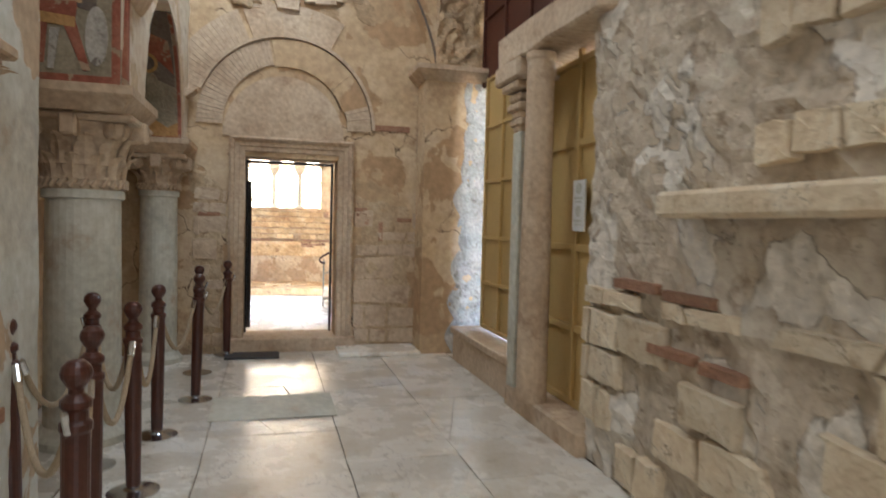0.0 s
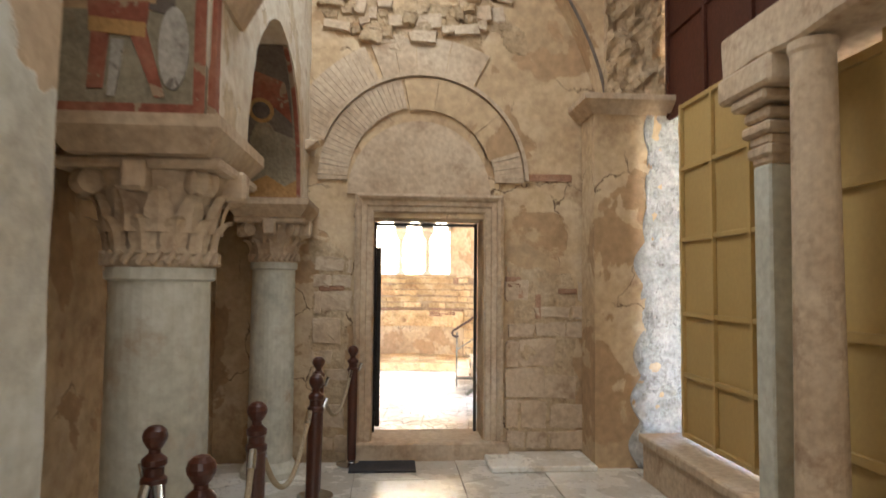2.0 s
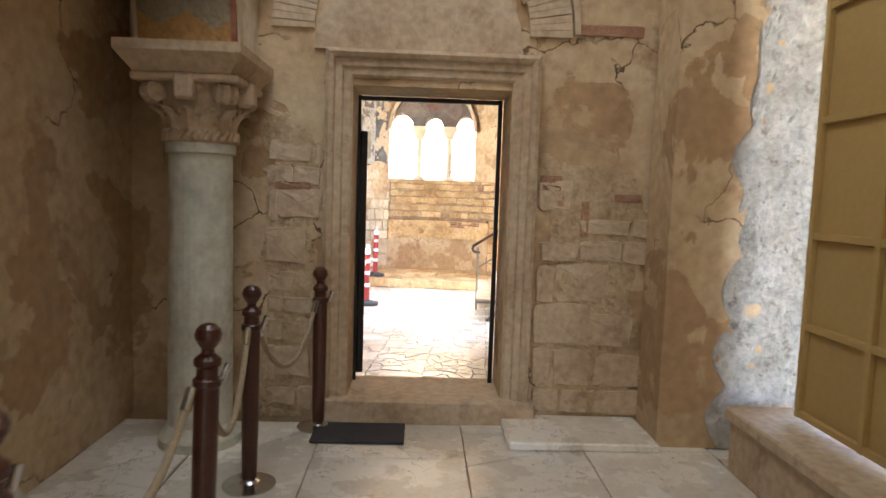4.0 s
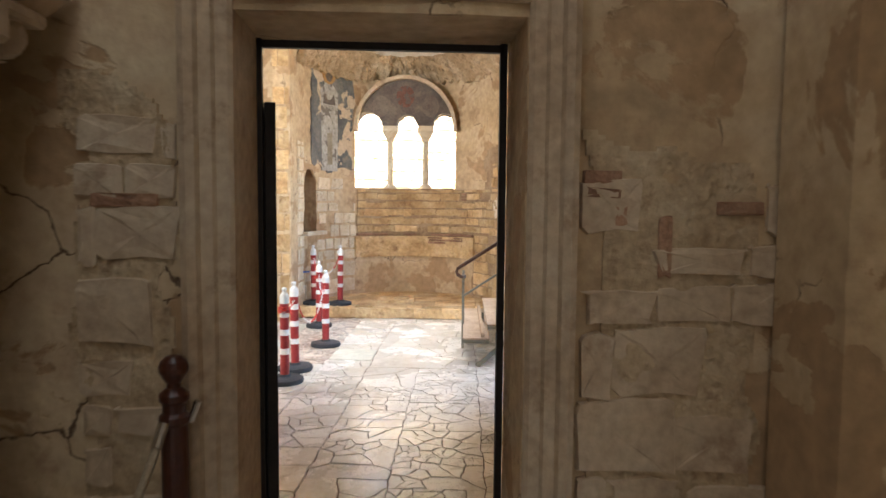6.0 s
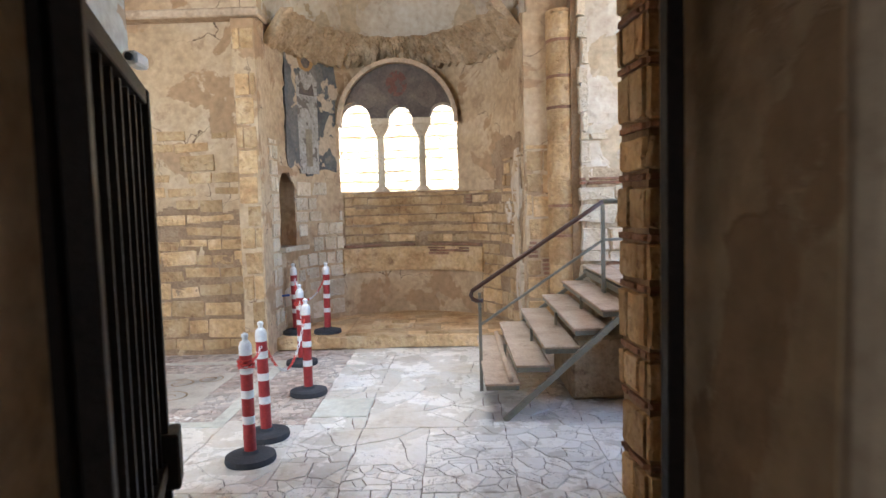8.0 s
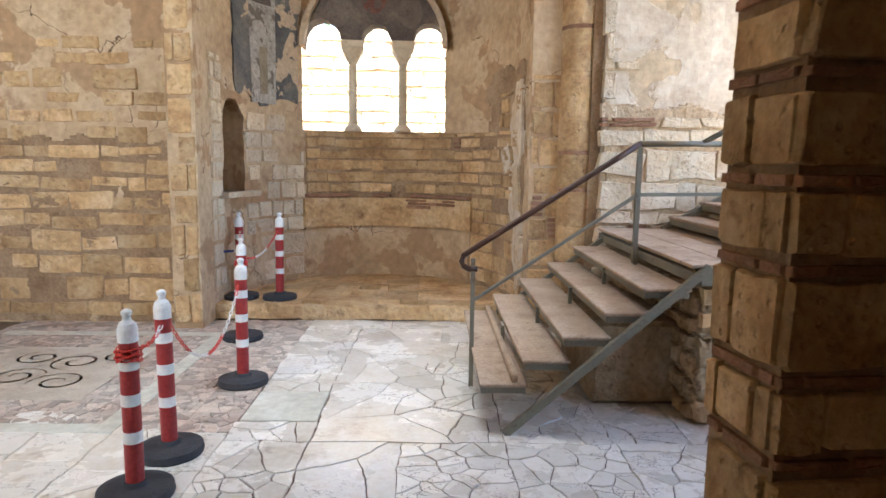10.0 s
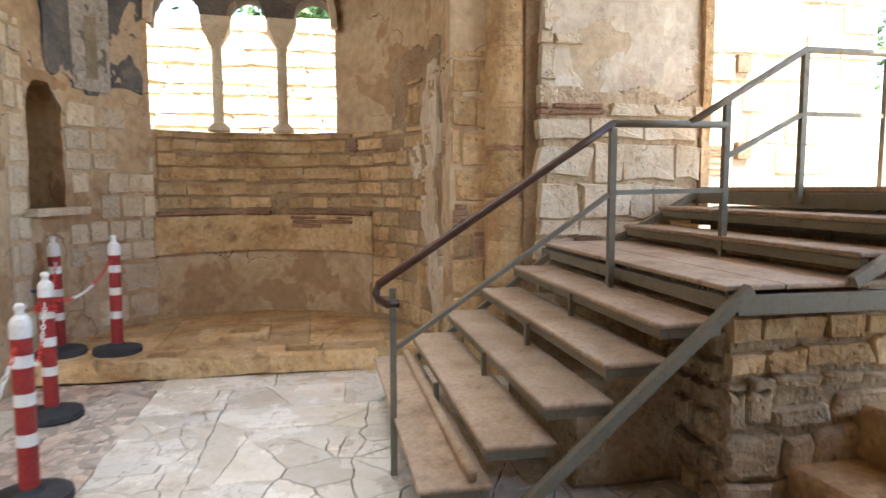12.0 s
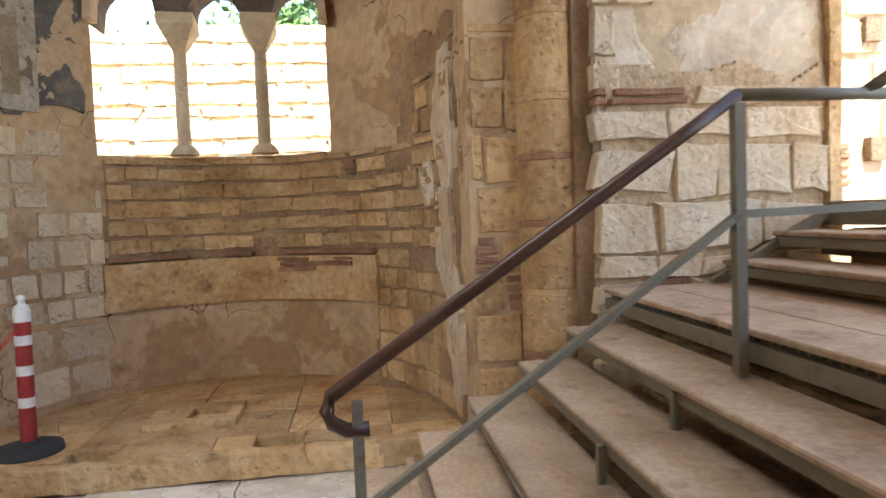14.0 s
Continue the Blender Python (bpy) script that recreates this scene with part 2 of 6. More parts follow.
FR_BLUE = surface("fresco_slate_blue", [(0.065, 0.066, 0.068), (0.13, 0.128, 0.122), (0.24, 0.215, 0.18)], 2.2, 24, 0.9, 0.3, 0.4, dark=(0.36, 0.28, 0.19), vary=0, patch=(0.55, 0.42, 0.28), patch_scale=3.0, patch_at=0.548)
FR_DARK = surface("fresco_dark", [(0.07, 0.055, 0.05), (0.14, 0.11, 0.09), (0.26, 0.20, 0.14)], 4, 30, 0.9, 0.3, 0.6, vary=0)
FR_RED = surface("fresco_red", [(0.20, 0.06, 0.035), (0.30, 0.105, 0.065), (0.40, 0.21, 0.13)], 4, 30, 0.9, 0.3, 0.6, vary=0, patch=(0.36, 0.25, 0.16), patch_scale=7, patch_at=0.58)
FR_FADED = surface("fresco_faded_red", [(0.10, 0.05, 0.04), (0.17, 0.075, 0.055), (0.24, 0.13, 0.09)], 7, 40, 0.9, 0.3, 0.6, vary=0, patch=(0.14, 0.105, 0.085), patch_scale=9, patch_at=0.53)
FR_OCHRE = surface("fresco_ochre", [(0.38, 0.20, 0.07), (0.50, 0.30, 0.12)], 6, 40, 0.9, 0.3, 0.6, vary=0)
FR_WHITE = surface("fresco_white", [(0.20, 0.17, 0.14), (0.42, 0.38, 0.32), (0.58, 0.53, 0.46)], 9, 40, 0.9, 0.3, 0.6, dark=(0.14, 0.11, 0.09), vary=0, patch=(0.20, 0.17, 0.14), patch_scale=7.0, patch_at=0.57)
FR_GREEN = surface("fresco_grey_green", [(0.16, 0.13, 0.085), (0.28, 0.235, 0.16), (0.40, 0.34, 0.24)], 4, 40, 0.9, 0.3, 0.6, dark=(0.30, 0.20, 0.12), vary=0)
FR_DIM = surface("fresco_dim", [(0.12, 0.085, 0.07), (0.18, 0.14, 0.11), (0.26, 0.2, 0.15)], 6, 40, 0.9, 0.3, 0.6, vary=0)
BED = surface("pale_bedding_mortar", [(0.36, 0.25, 0.14), (0.50, 0.37, 0.23), (0.60, 0.48, 0.32)], 3.5, 30, 0.95, 0.6, 0.5, dark=(0.24, 0.145, 0.08), pits=0.4, vary=0)
EARTH = surface("dry_ground", [(0.28, 0.22, 0.14), (0.40, 0.33, 0.23)], 2, 30, 0.95, 0.5, 0.6, vary=0)

# ---- building helpers ----


def thing(name, label, category, at=(0, 0, 0), group="", kind="", turn=0.0):
    ob = new(name)
    ob.empty_display_size = 0.1
    ob.matrix_world = pose(*at, 0, 0, turn)
    return tagged(ob, label, category, group, kind)


def finish(name, bm, material, smooth=False):
    me = bpy.data.meshes.new(name)
    bmesh.ops.recalc_face_normals(bm, faces=bm.faces[:])
    bm.to_mesh(me)
    bm.free()
    me.materials.append(material)
    if smooth:
        me.shade_smooth()
    return me


def part(name, bm, material, parent=None, label="", smooth=False):
    ob = new(name, bm if isinstance(bm, bpy.types.Mesh) else finish(name, bm, material, smooth))
    if parent:
        ob.parent = parent
    return tagged(ob, label)


def box(bm, a, b, bevel=0.0, m=None, seg=1):
    """A box between two corners, added to bm."""
    r = bmesh.ops.create_cube(bm, size=1.0)
    vs = r["verts"]
    ca, cb = Vector(a), Vector(b)
    mid, size = (ca + cb) / 2, cb - ca
    for v in vs:
        v.co = Vector((v.co.x * size.x, v.co.y * size.y, v.co.z * size.z)) + mid
    if bevel:
        es = list({e for v in vs for e in v.link_edges})
        r = bmesh.ops.bevel(bm, geom=es, offset=bevel, segments=seg, affect="EDGES")
        vs = list({v for f in r["faces"] for v in f.verts} | {v for v in vs if v.is_valid})
    if m is not None:
        bmesh.ops.transform(bm, matrix=m, verts=vs)
    return vs


def boxed(a, b, bevel=0.0, m=None):
    bm = bmesh.new()
    box(bm, a, b, bevel, m)
    return bm


def lathe(profile, seg=24, m=None, bm=None):
    """A turned shape from (radius, height) pairs."""
    bm = bm or bmesh.new()
    rings = []
    for r, z in profile:
        rings.append([bm.verts.new((r * math.cos(2 * math.pi * i / seg), r * math.sin(2 * math.pi * i / seg), z)) for i in range(seg)])
    for a, b in zip(rings, rings[1:]):
        for i in range(seg):
            bm.faces.new((a[i], a[(i + 1) % seg], b[(i + 1) % seg], b[i]))
    bm.faces.new(list(reversed(rings[0])))
    bm.faces.new(rings[-1])
    if m is not None:
        bmesh.ops.transform(bm, matrix=m, verts=[v for ring in rings for v in ring])
    return bm


def bar(p, q, w, h=None, bm=None, seg=0):
    """A square or round bar from p to q."""
    bm = bm or bmesh.new()
    p, q = Vector(p), Vector(q)
    d = q - p
    m = Matrix.Translation((p + q) / 2) @ d.to_track_quat("Z", "Y").to_matrix().to_4x4()
    if seg:
        lathe([(w, -d.length / 2), (w, d.length / 2)], seg, m, bm)
    else:
        box(bm, (-w / 2, -(h or w) / 2, -d.length / 2), (w / 2, (h or w) / 2, d.length / 2), 0, m)
    return bm


def tube(points, radius, seg=8, ends=True):
    """A round tube through the points."""
    bm = bmesh.new()
    pts = [Vector(p) for p in points]
    rings = []
    for i, p in enumerate(pts):
        d = (pts[min(i + 1, len(pts) - 1)] - pts[max(i - 1, 0)]).normalized()
        q = d.to_track_quat("Z", "Y")
        rings.append([bm.verts.new(p + q @ Vector((radius * math.cos(2 * math.pi * k / seg), radius * math.sin(2 * math.pi * k / seg), 0))) for k in range(seg)])
    for a, b in zip(rings, rings[1:]):
        for i in range(seg):
            bm.faces.new((a[i], a[(i + 1) % seg], b[(i + 1) % seg], b[i]))
    bm.faces.new(list(reversed(rings[0])))
    bm.faces.new(rings[-1])
    return bm


def prism(outline, y0, y1, m=None):
    """A flat outline of (x, z) points, given depth from y0 to y1."""
    bm = bmesh.new()
    a = [bm.verts.new((x, y0, z)) for x, z in outline]
    b = [bm.verts.new((x, y1, z)) for x, z in outline]
    bm.faces.new(a)
    bm.faces.new(list(reversed(b)))
    for i in range(len(a)):
        j = (i + 1) % len(a)
        bm.faces.new((a[i], b[i], b[j], a[j]))
    bmesh.ops.triangulate(bm, faces=[f for f in bm.faces if len(f.verts) > 4])
    if m is not None:
        bm.transform(m)
    return bm


def steps_of(a, b, step, cuts=()):
    k = max(1, round(abs(b - a) / step))
    vals = [a + (b - a) * i / k for i in range(k + 1)]
    for c in cuts:
        if min(a, b) < c < max(a, b):
            i = min(range(1, k), key=lambda j: abs(vals[j] - c)) if k > 1 else 0
            vals[i] = c
    return sorted(set(vals))


def sheet(place, us, vs, thick, hole=None, snap=None, amp=0.012, seed=0.0, scale=2.2, su=1.0):
    """A wall with an uneven face. place(u, v, d) gives the point at depth d behind the face; cells for which hole(u, v) is true are left open."""
    nu, nv = len(us), len(vs)
    keep = [[not (hole and hole((us[i] + us[i + 1]) / 2, (vs[j] + vs[j + 1]) / 2)) for j in range(nv - 1)] for i in range(nu - 1)]
    verts, faces = [], []
    for side in (0, 1):
        for i, u in enumerate(us):
            for j, v in enumerate(vs):
                edge = False
                if snap:
                    around = [keep[x][y] for x in (i - 1, i) for y in (j - 1, j) if 0 <= x < nu - 1 and 0 <= y < nv - 1]
                    edge = any(around) and not all(around)
                uu, vv = snap(u, v) if edge else (u, v)
                p = Vector((uu * scale * su, vv * scale, seed))
                d = thick if side else amp * (noise.noise(p) + 0.5 * noise.noise(p * 3.1) + 0.3 * noise.noise(p * 7.7))
                verts.append(place(uu, vv, d))
    n = nu * nv

    def at(i, j):
        return i * nv + j

    for i in range(nu - 1):
        for j in range(nv - 1):
            if not keep[i][j]:
                continue
            q = (at(i, j), at(i + 1, j), at(i + 1, j + 1), at(i, j + 1))
            faces.append(q)
            faces.append(tuple(n + k for k in reversed(q)))
            for (a, b), (x, y) in (((q[0], q[1]), (i, j - 1)), ((q[1], q[2]), (i + 1, j)), ((q[2], q[3]), (i, j + 1)), ((q[3], q[0]), (i - 1, j))):
                if not (0 <= x < nu - 1 and 0 <= y < nv - 1) or not keep[x][y]:
                    faces.append((b, a, a + n, b + n))
    me = bpy.data.meshes.new("wall")
    me.from_pydata(verts, [], faces)
    bm = bmesh.new()
    bm.from_mesh(me)
    bpy.data.meshes.remove(me)
    return bm


def structure(name, bm, material, label, category="wall"):
    ob = new(name, finish(name, bm, material))
    return tagged(ob, label, category, kind="structure")


# the apse and the bay before it stand slightly askew to the hall
ROOM = pose(-0.2, 14.5, 0, 0, 0, -5.5)
FLOOR2 = -0.2


def on_y(y):
    """Face towards -y."""
    return lambda u, v, d: (u, y + d, v)


def on_x(x, side):
    """Face towards +x (side -1) or -x (side 1)."""
    return lambda u, v, d: (x + side * d, u, v)


def in_room(fn):
    return lambda u, v, d: tuple(ROOM @ Vector(fn(u, v, d)))


# ---- hall ----
FLOOR = structure("floor", boxed((-2.6, -3.5, -0.3), (2.2, 7.3, -0.012)), JOINT, "worn pale stone slab floor of the hall", "floor")
# wall with the doorway
DX0, DX1, DTOP = -0.84, 0.16, 2.13
WALL_DOOR = structure("wall_door", sheet(on_y(7.4), steps_of(-2.4, 2.0, 0.1, (DX0, DX1, -1.12, -0.3)), steps_of(-0.3, 5.2, 0.1, (DTOP, 4.54)), 0.42,
          hole=lambda u, v: (DX0 < u < DX1 and v < DTOP) or (-1.12 < u < -0.3 and v > 4.54)), PLASTER, "beige plaster and stone wall round a doorway")
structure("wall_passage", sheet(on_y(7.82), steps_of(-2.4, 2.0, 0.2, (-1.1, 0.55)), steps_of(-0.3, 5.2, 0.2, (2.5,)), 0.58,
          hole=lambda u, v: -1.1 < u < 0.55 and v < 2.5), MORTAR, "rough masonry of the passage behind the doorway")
# left: near wall, back of the recess, arcade
WALL_LEFT = structure("wall_left", sheet(on_x(-1.62, -1), steps_of(-3.5, 3.5, 0.1), steps_of(0, 5.2, 0.1), 0.7), PLASTER_GREY, "peeling grey-green plastered wall beside the arcade")
structure("wall_recess", sheet(on_x(-2.2, -1), steps_of(3.5, 7.4, 0.1), steps_of(0, 5.2, 0.1), 0.3), PLASTER, "brown stained plaster wall behind the columns")


def arcade_hole(u, v):
    a1 = u < 4.26 and abs(u - 3.72) < 0.54 and v < 2.25 + 1.15 * math.sqrt(max(0, 1 - ((u - 3.72) / 0.54) ** 2))
    a2 = abs(u - 5.98) < 1.0 and v < 2.2 + 1.05 * math.sqrt(max(0, 1 - ((u - 5.98) / 1.0) ** 2))
    return a1 or a2


def arcade_snap(u, v):
    c, r, s, h = (3.72, 0.54, 2.25, 1.15) if u < 4.6 else (5.98, 1.0, 2.2, 1.05)
    if v < s + 0.05:
        return (c + math.copysign(r, u - c), v) if abs(abs(u - c) - r) < 0.07 else (u, v)
    a = math.atan2((v - s) / h, (u - c) / r)
    return c + r * math.cos(a), s + h * math.sin(a)


structure("wall_arch_near", sheet(on_x(-1.63, -1), steps_of(3.1, 4.3, 0.05), steps_of(2.2, 5.2, 0.05), 0.4, hole=arcade_hole, snap=arcade_snap), PLASTER, "plastered arch springing from a carved cornice")
structure("wall_arcade", sheet(on_x(-1.42, -1), steps_of(4.24, 7.4, 0.05), steps_of(2.2, 5.2, 0.05), 0.58, hole=arcade_hole, snap=arcade_snap), PLASTER_PALE, "pale plastered arcade wall with round arches")
WALL_RIGHT = structure("wall_right", sheet(on_x(1.36, 1), steps_of(-3.5, 3.72, 0.06), steps_of(0, 5.2, 0.06), 0.7, amp=0.045, scale=4.0), RUBBLE_WALL, "rough rubble wall with patches of plaster")
# out of view; added to cut down the sky light reaching the pilaster gap
structure("wall_yard", boxed((4.2, 2.0, -0.6), (4.6, 8.4, 4.9)), DAYLIT_GREY, "unseen grey-white wall added to limit sky light in the yard")
structure("wall_back", boxed((-2.6, -3.9, 0), (2.2, -3.5, 5.2)), PLASTER, "plain plaster wall closing the hall")
# beyond the hall it is an unseen canopy that keeps sun off the yard
structure("ceiling", boxed((-2.6, -3.9, 5.2), (5.5, 8.4, 5.4)), PLASTER, "pale plastered vault over the hall, extended unseen to shade the yard", "ceiling")

# ---- apse bay ----
FLOOR_BAY = structure("floor_bay", boxed((-6, 7.3, -0.5), (6.5, 20, FLOOR2 - 0.012)), JOINT, "bedding under the cracked marble floor", "floor")
AC, AR, AB = -0.08, 1.52, 1.85
WX0, WX1 = -1.0, 0.68


def apse(u, v, d):
    """u: degrees round from the right, v: height, d: depth behind the face."""
    a = radians(u)
    return tuple(ROOM @ Vector((AC + (AR + d) * math.cos(a), (AB + d) * math.sin(a), v)))


def window_deg(x):
    return math.degrees(math.acos((x - AC) / AR))


W0, W1 = window_deg(WX1), window_deg(WX0)


NICHE = (157.0, 170.0)


def window_hole(u, v):
    if NICHE[0] < u < NICHE[1] and 1.06 < v < 1.88 + 0.13 * math.sqrt(max(0, 1 - ((u - 163.5) / 6.6) ** 2)):
        return True
    x = AC + AR * math.cos(radians(u))
    c, r = (WX0 + WX1) / 2, (WX1 - WX0) / 2
    return WX0 < x < WX1 and 1.74 < v < 2.7 + 0.86 * math.sqrt(max(0, 1 - ((x - c) / r) ** 2))


def window_snap(u, v):
    if u > 150:
        return u, v
    x = AC + AR * math.cos(radians(u))
    c, r = (WX0 + WX1) / 2, (WX1 - WX0) / 2
    if v <= 2.72:
        return u, v
    a = math.atan2((v - 2.7) / 0.86, (x - c) / r)
    return window_deg(c + r * math.cos(a)), 2.7 + 0.86 * math.sin(a)


WALL_APSE = structure("wall_apse", sheet(apse, steps_of(0, 180, 2, (W0, W1, NICHE[0], NICHE[1])), steps_of(-0.3, 3.75, 0.05, (1.74,)), 0.5, hole=window_hole, snap=window_snap, amp=0.02, su=0.029), PLASTER, "curved apse wall of stone courses and worn plaster")


def dome(u, v, d):
    a, b = radians(u), radians(v)
    return tuple(ROOM @ Vector((AC + (AR + d) * math.cos(a) * math.cos(b), (AB + d) * math.sin(a) * math.cos(b), 3.75 + (1.5 + d) * math.sin(b))))


structure("ceiling_apse", sheet(dome, steps_of(0, 180, 5), steps_of(0, 88, 4), 0.3, amp=0.05, scale=0.08), PLASTER_PALE, "broken half dome over the apse", "ceiling")
WALL_BL = structure("wall_bay_left", sheet(in_room(on_y(-0.1)), steps_of(-5.5, -1.83, 0.1), steps_of(-0.3, 5.2, 0.1), 0.5, amp=0.02), PLASTER, "brown masonry wall with worn plaster beside the apse")
PIL_L = structure("pilaster_left", sheet(in_room(on_y(-0.35)), steps_of(-1.86, -1.6, 0.05), steps_of(-0.3, 3.7, 0.1), 0.6, amp=0.012), PLASTER, "flat stone pilaster at the apse opening", "pilaster")
PIL_R = structure("pilaster_right", sheet(in_room(on_y(-0.2)), steps_of(1.45, 1.75, 0.05), steps_of(-0.3, 3.7, 0.1), 0.6, amp=0.012), PLASTER, "flat stone pilaster at the apse opening", "pilaster")
WALL_BR = structure("wall_bay_right", sheet(in_room(on_y(-0.45)), steps_of(2.06, 3.3, 0.1), steps_of(-0.3, 5.2, 0.1), 0.7, amp=0.03), PLASTER_PALE, "pale sunlit masonry wall with patches of plaster")
WALL_CT = structure("wall_court", sheet(in_room(on_y(-0.05)), steps_of(3.3, 5.2, 0.1), steps_of(-0.3, 4.2, 0.1), 0.6, amp=0.03), PLASTER_PALE, "pale sunlit ruin wall with putlog holes")
structure("door_reveal", sheet(in_room(on_y(-0.5)), steps_of(3.3, 3.37, 0.03), steps_of(1.0, 3.0, 0.08), 0.45, amp=0.012), STONE, "ochre stone jamb of a blocked arched opening", "jamb")
structure("wall_arch_front", sheet(in_room(on_y(-0.2)), steps_of(-1.9, 2.1, 0.1), steps_of(3.7, 5.2, 0.1), 0.5, hole=lambda u, v: ((u + 0.08) / 1.55) ** 2 + ((v - 3.7) / 1.35) ** 2 < 1), PLASTER, "plastered arch before the apse")
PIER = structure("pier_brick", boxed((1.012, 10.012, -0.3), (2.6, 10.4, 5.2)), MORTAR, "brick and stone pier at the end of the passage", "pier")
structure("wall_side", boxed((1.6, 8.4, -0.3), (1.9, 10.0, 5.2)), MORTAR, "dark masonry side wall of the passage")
# greyer plaster than the walls round it, with paler stones laid on later
WALL_SL = structure("wall_side_left", sheet(on_x(-1.72, -1), steps_of(8.4, 10.4, 0.1), steps_of(-0.3, 5.2, 0.1), 0.4), PLASTER_GREY, "side wall of the passage in pale grey plaster and stone")
# never in view; its right end is set to keep sun off the stairs
structure("ceiling_bay", boxed((-6, 8.4, 5.2), (3.75, 14.6, 5.4)), PLASTER, "unseen vault over the bay, carried on to shade the stairs", "ceiling")
structure("step_apse", boxed((-1.95, 0.12, FLOOR2 - 0.2), (1.5, 1.9, -0.125), 0.01, ROOM), STONE_PALE, "low stone platform of the apse", "step")

# unseen walls added to stop sky light flooding the bay from the left
structure("wall_nave", sheet(on_x(-5.4, -1), steps_of(8.4, 15.2, 0.2), steps_of(-0.3, 5.2, 0.2), 0.4), PLASTER, "unseen plaster wall added to shut sky light out on the left")
# opening invented for the nave lamp, which stands just inside it
structure("wall_nave_back", sheet(lambda u, v, d: (u, 8.4 - d, v), steps_of(-5.8, -1.72, 0.2, (-5.1, -3.5)), steps_of(-0.3, 5.2, 0.2, (2.4, 4.2)), 0.4, hole=lambda u, v: -5.1 < u < -3.5 and 2.4 < v < 4.2), PLASTER, "unseen plaster wall added behind the nave, with an opening for a lamp")
# coloured with the darker mortar instead of the apse plaster
structure("wall_niche", sheet(lambda u, v, d: apse(u, v, d + 0.34), steps_of(154, 173, 2), steps_of(0.95, 2.1, 0.1), 0.1), MORTAR, "back of the small arched niche in dark mortar colour")
structure("ground", boxed((-3000, -3000, -0.7), (3000, 3000, -0.55)), EARTH, "dry pale ground", "ground")
WALL_OUT = structure("wall_outside", boxed((-6, 3.92, -0.6), (5, 4.4, 3.4), 0, ROOM), STONE_PALE, "bright dry-stone retaining wall behind the apse")

# ---- door frame, sill, gate ----


def moulding(x0, x1, z0, z1, y):
    """Stone door surround of nested fillets; returns left jamb, right jamb and lintel."""
    out = []
    prof = [(0.0, 0.0), (0.0, -0.055), (0.025, -0.07), (0.05, -0.055), (0.06, -0.03), (0.10, -0.03), (0.11, -0.012), (0.15, -0.012), (0.165, 0.0), (0.165, 0.35)]
    pts = [(x0, z0), (x0, z1), (x1, z1), (x1, z0)]
    for k in range(3):
        bm = bmesh.new()
        rings = []
        for e in (0, 1):
            i = k + e
            px, pz = pts[i]
            ring = []
            for d, h in prof + [(0.0, 0.35)]:
                jx = 0 if i in () else (d if i < 2 else -d)
                jz = -d if i in (1, 2) else 0
                ring.append(bm.verts.new((px + jx, y + h, pz + jz)))
            rings.append(ring)
        n = len(rings[0])
        for j in range(n):
            bm.faces.new((rings[0][j], rings[0][(j + 1) % n], rings[1][(j + 1) % n], rings[1][j]))
        bm.faces.new(rings[0])
        bm.faces.new(list(reversed(rings[1])))
        bmesh.ops.triangulate(bm, faces=[f for f in bm.faces if len(f.verts) > 4])
        out.append(bm)
    return out


surround = thing("door_frame", "moulded pale stone surround of the doorway, chipped and stained", "door frame", kind="structure")
for nm, bm in zip(("jamb", "lintel", "jamb"), moulding(-1.0, 0.33, 0.14, 2.34, 7.385)):
    part(nm, bm, FRAME_STONE, surround)
sill = part("door_sill", boxed((-1.05, 7.3, -0.1), (0.38, 7.86, 0.15), 0.012), FRAME_STONE)
tagged(sill, "worn pale stone door sill", "sill", kind="structure")
gate = thing("metal_gate", "dark iron barred gate standing open against the passage", "gate", (-0.8, 7.76, 0))
bm = bmesh.new()
for p, q in (((-0.83, 7.75, 0.15), (-0.83, 7.75, 2.12)), ((0.13, 7.75, 0.15), (0.13, 7.75, 2.12)), ((-0.83, 7.75, 2.1), (0.13, 7.75, 2.1))):
    bar(p, q, 0.028, bm=bm)
part("gate_frame", bm, IRON).parent = gate
gate.children[0].matrix_parent_inverse = gate.matrix_world.inverted()
GL = Matrix.Translation((-0.79, 7.76, 0.2)) @ Matrix.Rotation(radians(104), 4, "Z")
LEAF_W, LEAF_H = 0.88, 1.68


def gate_part(name, bm, mat=IRON):
    bm.transform(gate.matrix_world.inverted() @ GL)
    return part(name, bm, mat, gate)


for x in (0.02, LEAF_W - 0.02):
    gate_part("stile", boxed((x - 0.022, -0.022, 0), (x + 0.022, 0.022, LEAF_H), 0.003))
for z in (0.02, 0.62, LEAF_H - 0.02):
    gate_part("rail", boxed((0.045, -0.018, z - 0.022), (LEAF_W - 0.045, 0.018, z + 0.022), 0.003))
for i in range(7):
    x = 0.11 + i * 0.113
    for z0, z1 in ((0.045, 0.595), (0.645, LEAF_H - 0.045)):
        gate_part("bar", boxed((x - 0.008, -0.008, z0), (x + 0.008, 0.008, z1)))
gate_part("back_sheet", boxed((0.04, 0.02, 0.04), (LEAF_W - 0.04, 0.024, LEAF_H - 0.04)))
lock = gate_part("lock_box", boxed((LEAF_W - 0.06, -0.05, 0.56), (LEAF_W + 0.05, 0.05, 0.72), 0.006))
gate_part("latch", lathe([(0.014, 0), (0.014, 0.06), (0.02, 0.06), (0.02, 0.08)], 10, pose(LEAF_W + 0.05, 0, 0.64, 0, 90))).parent = lock

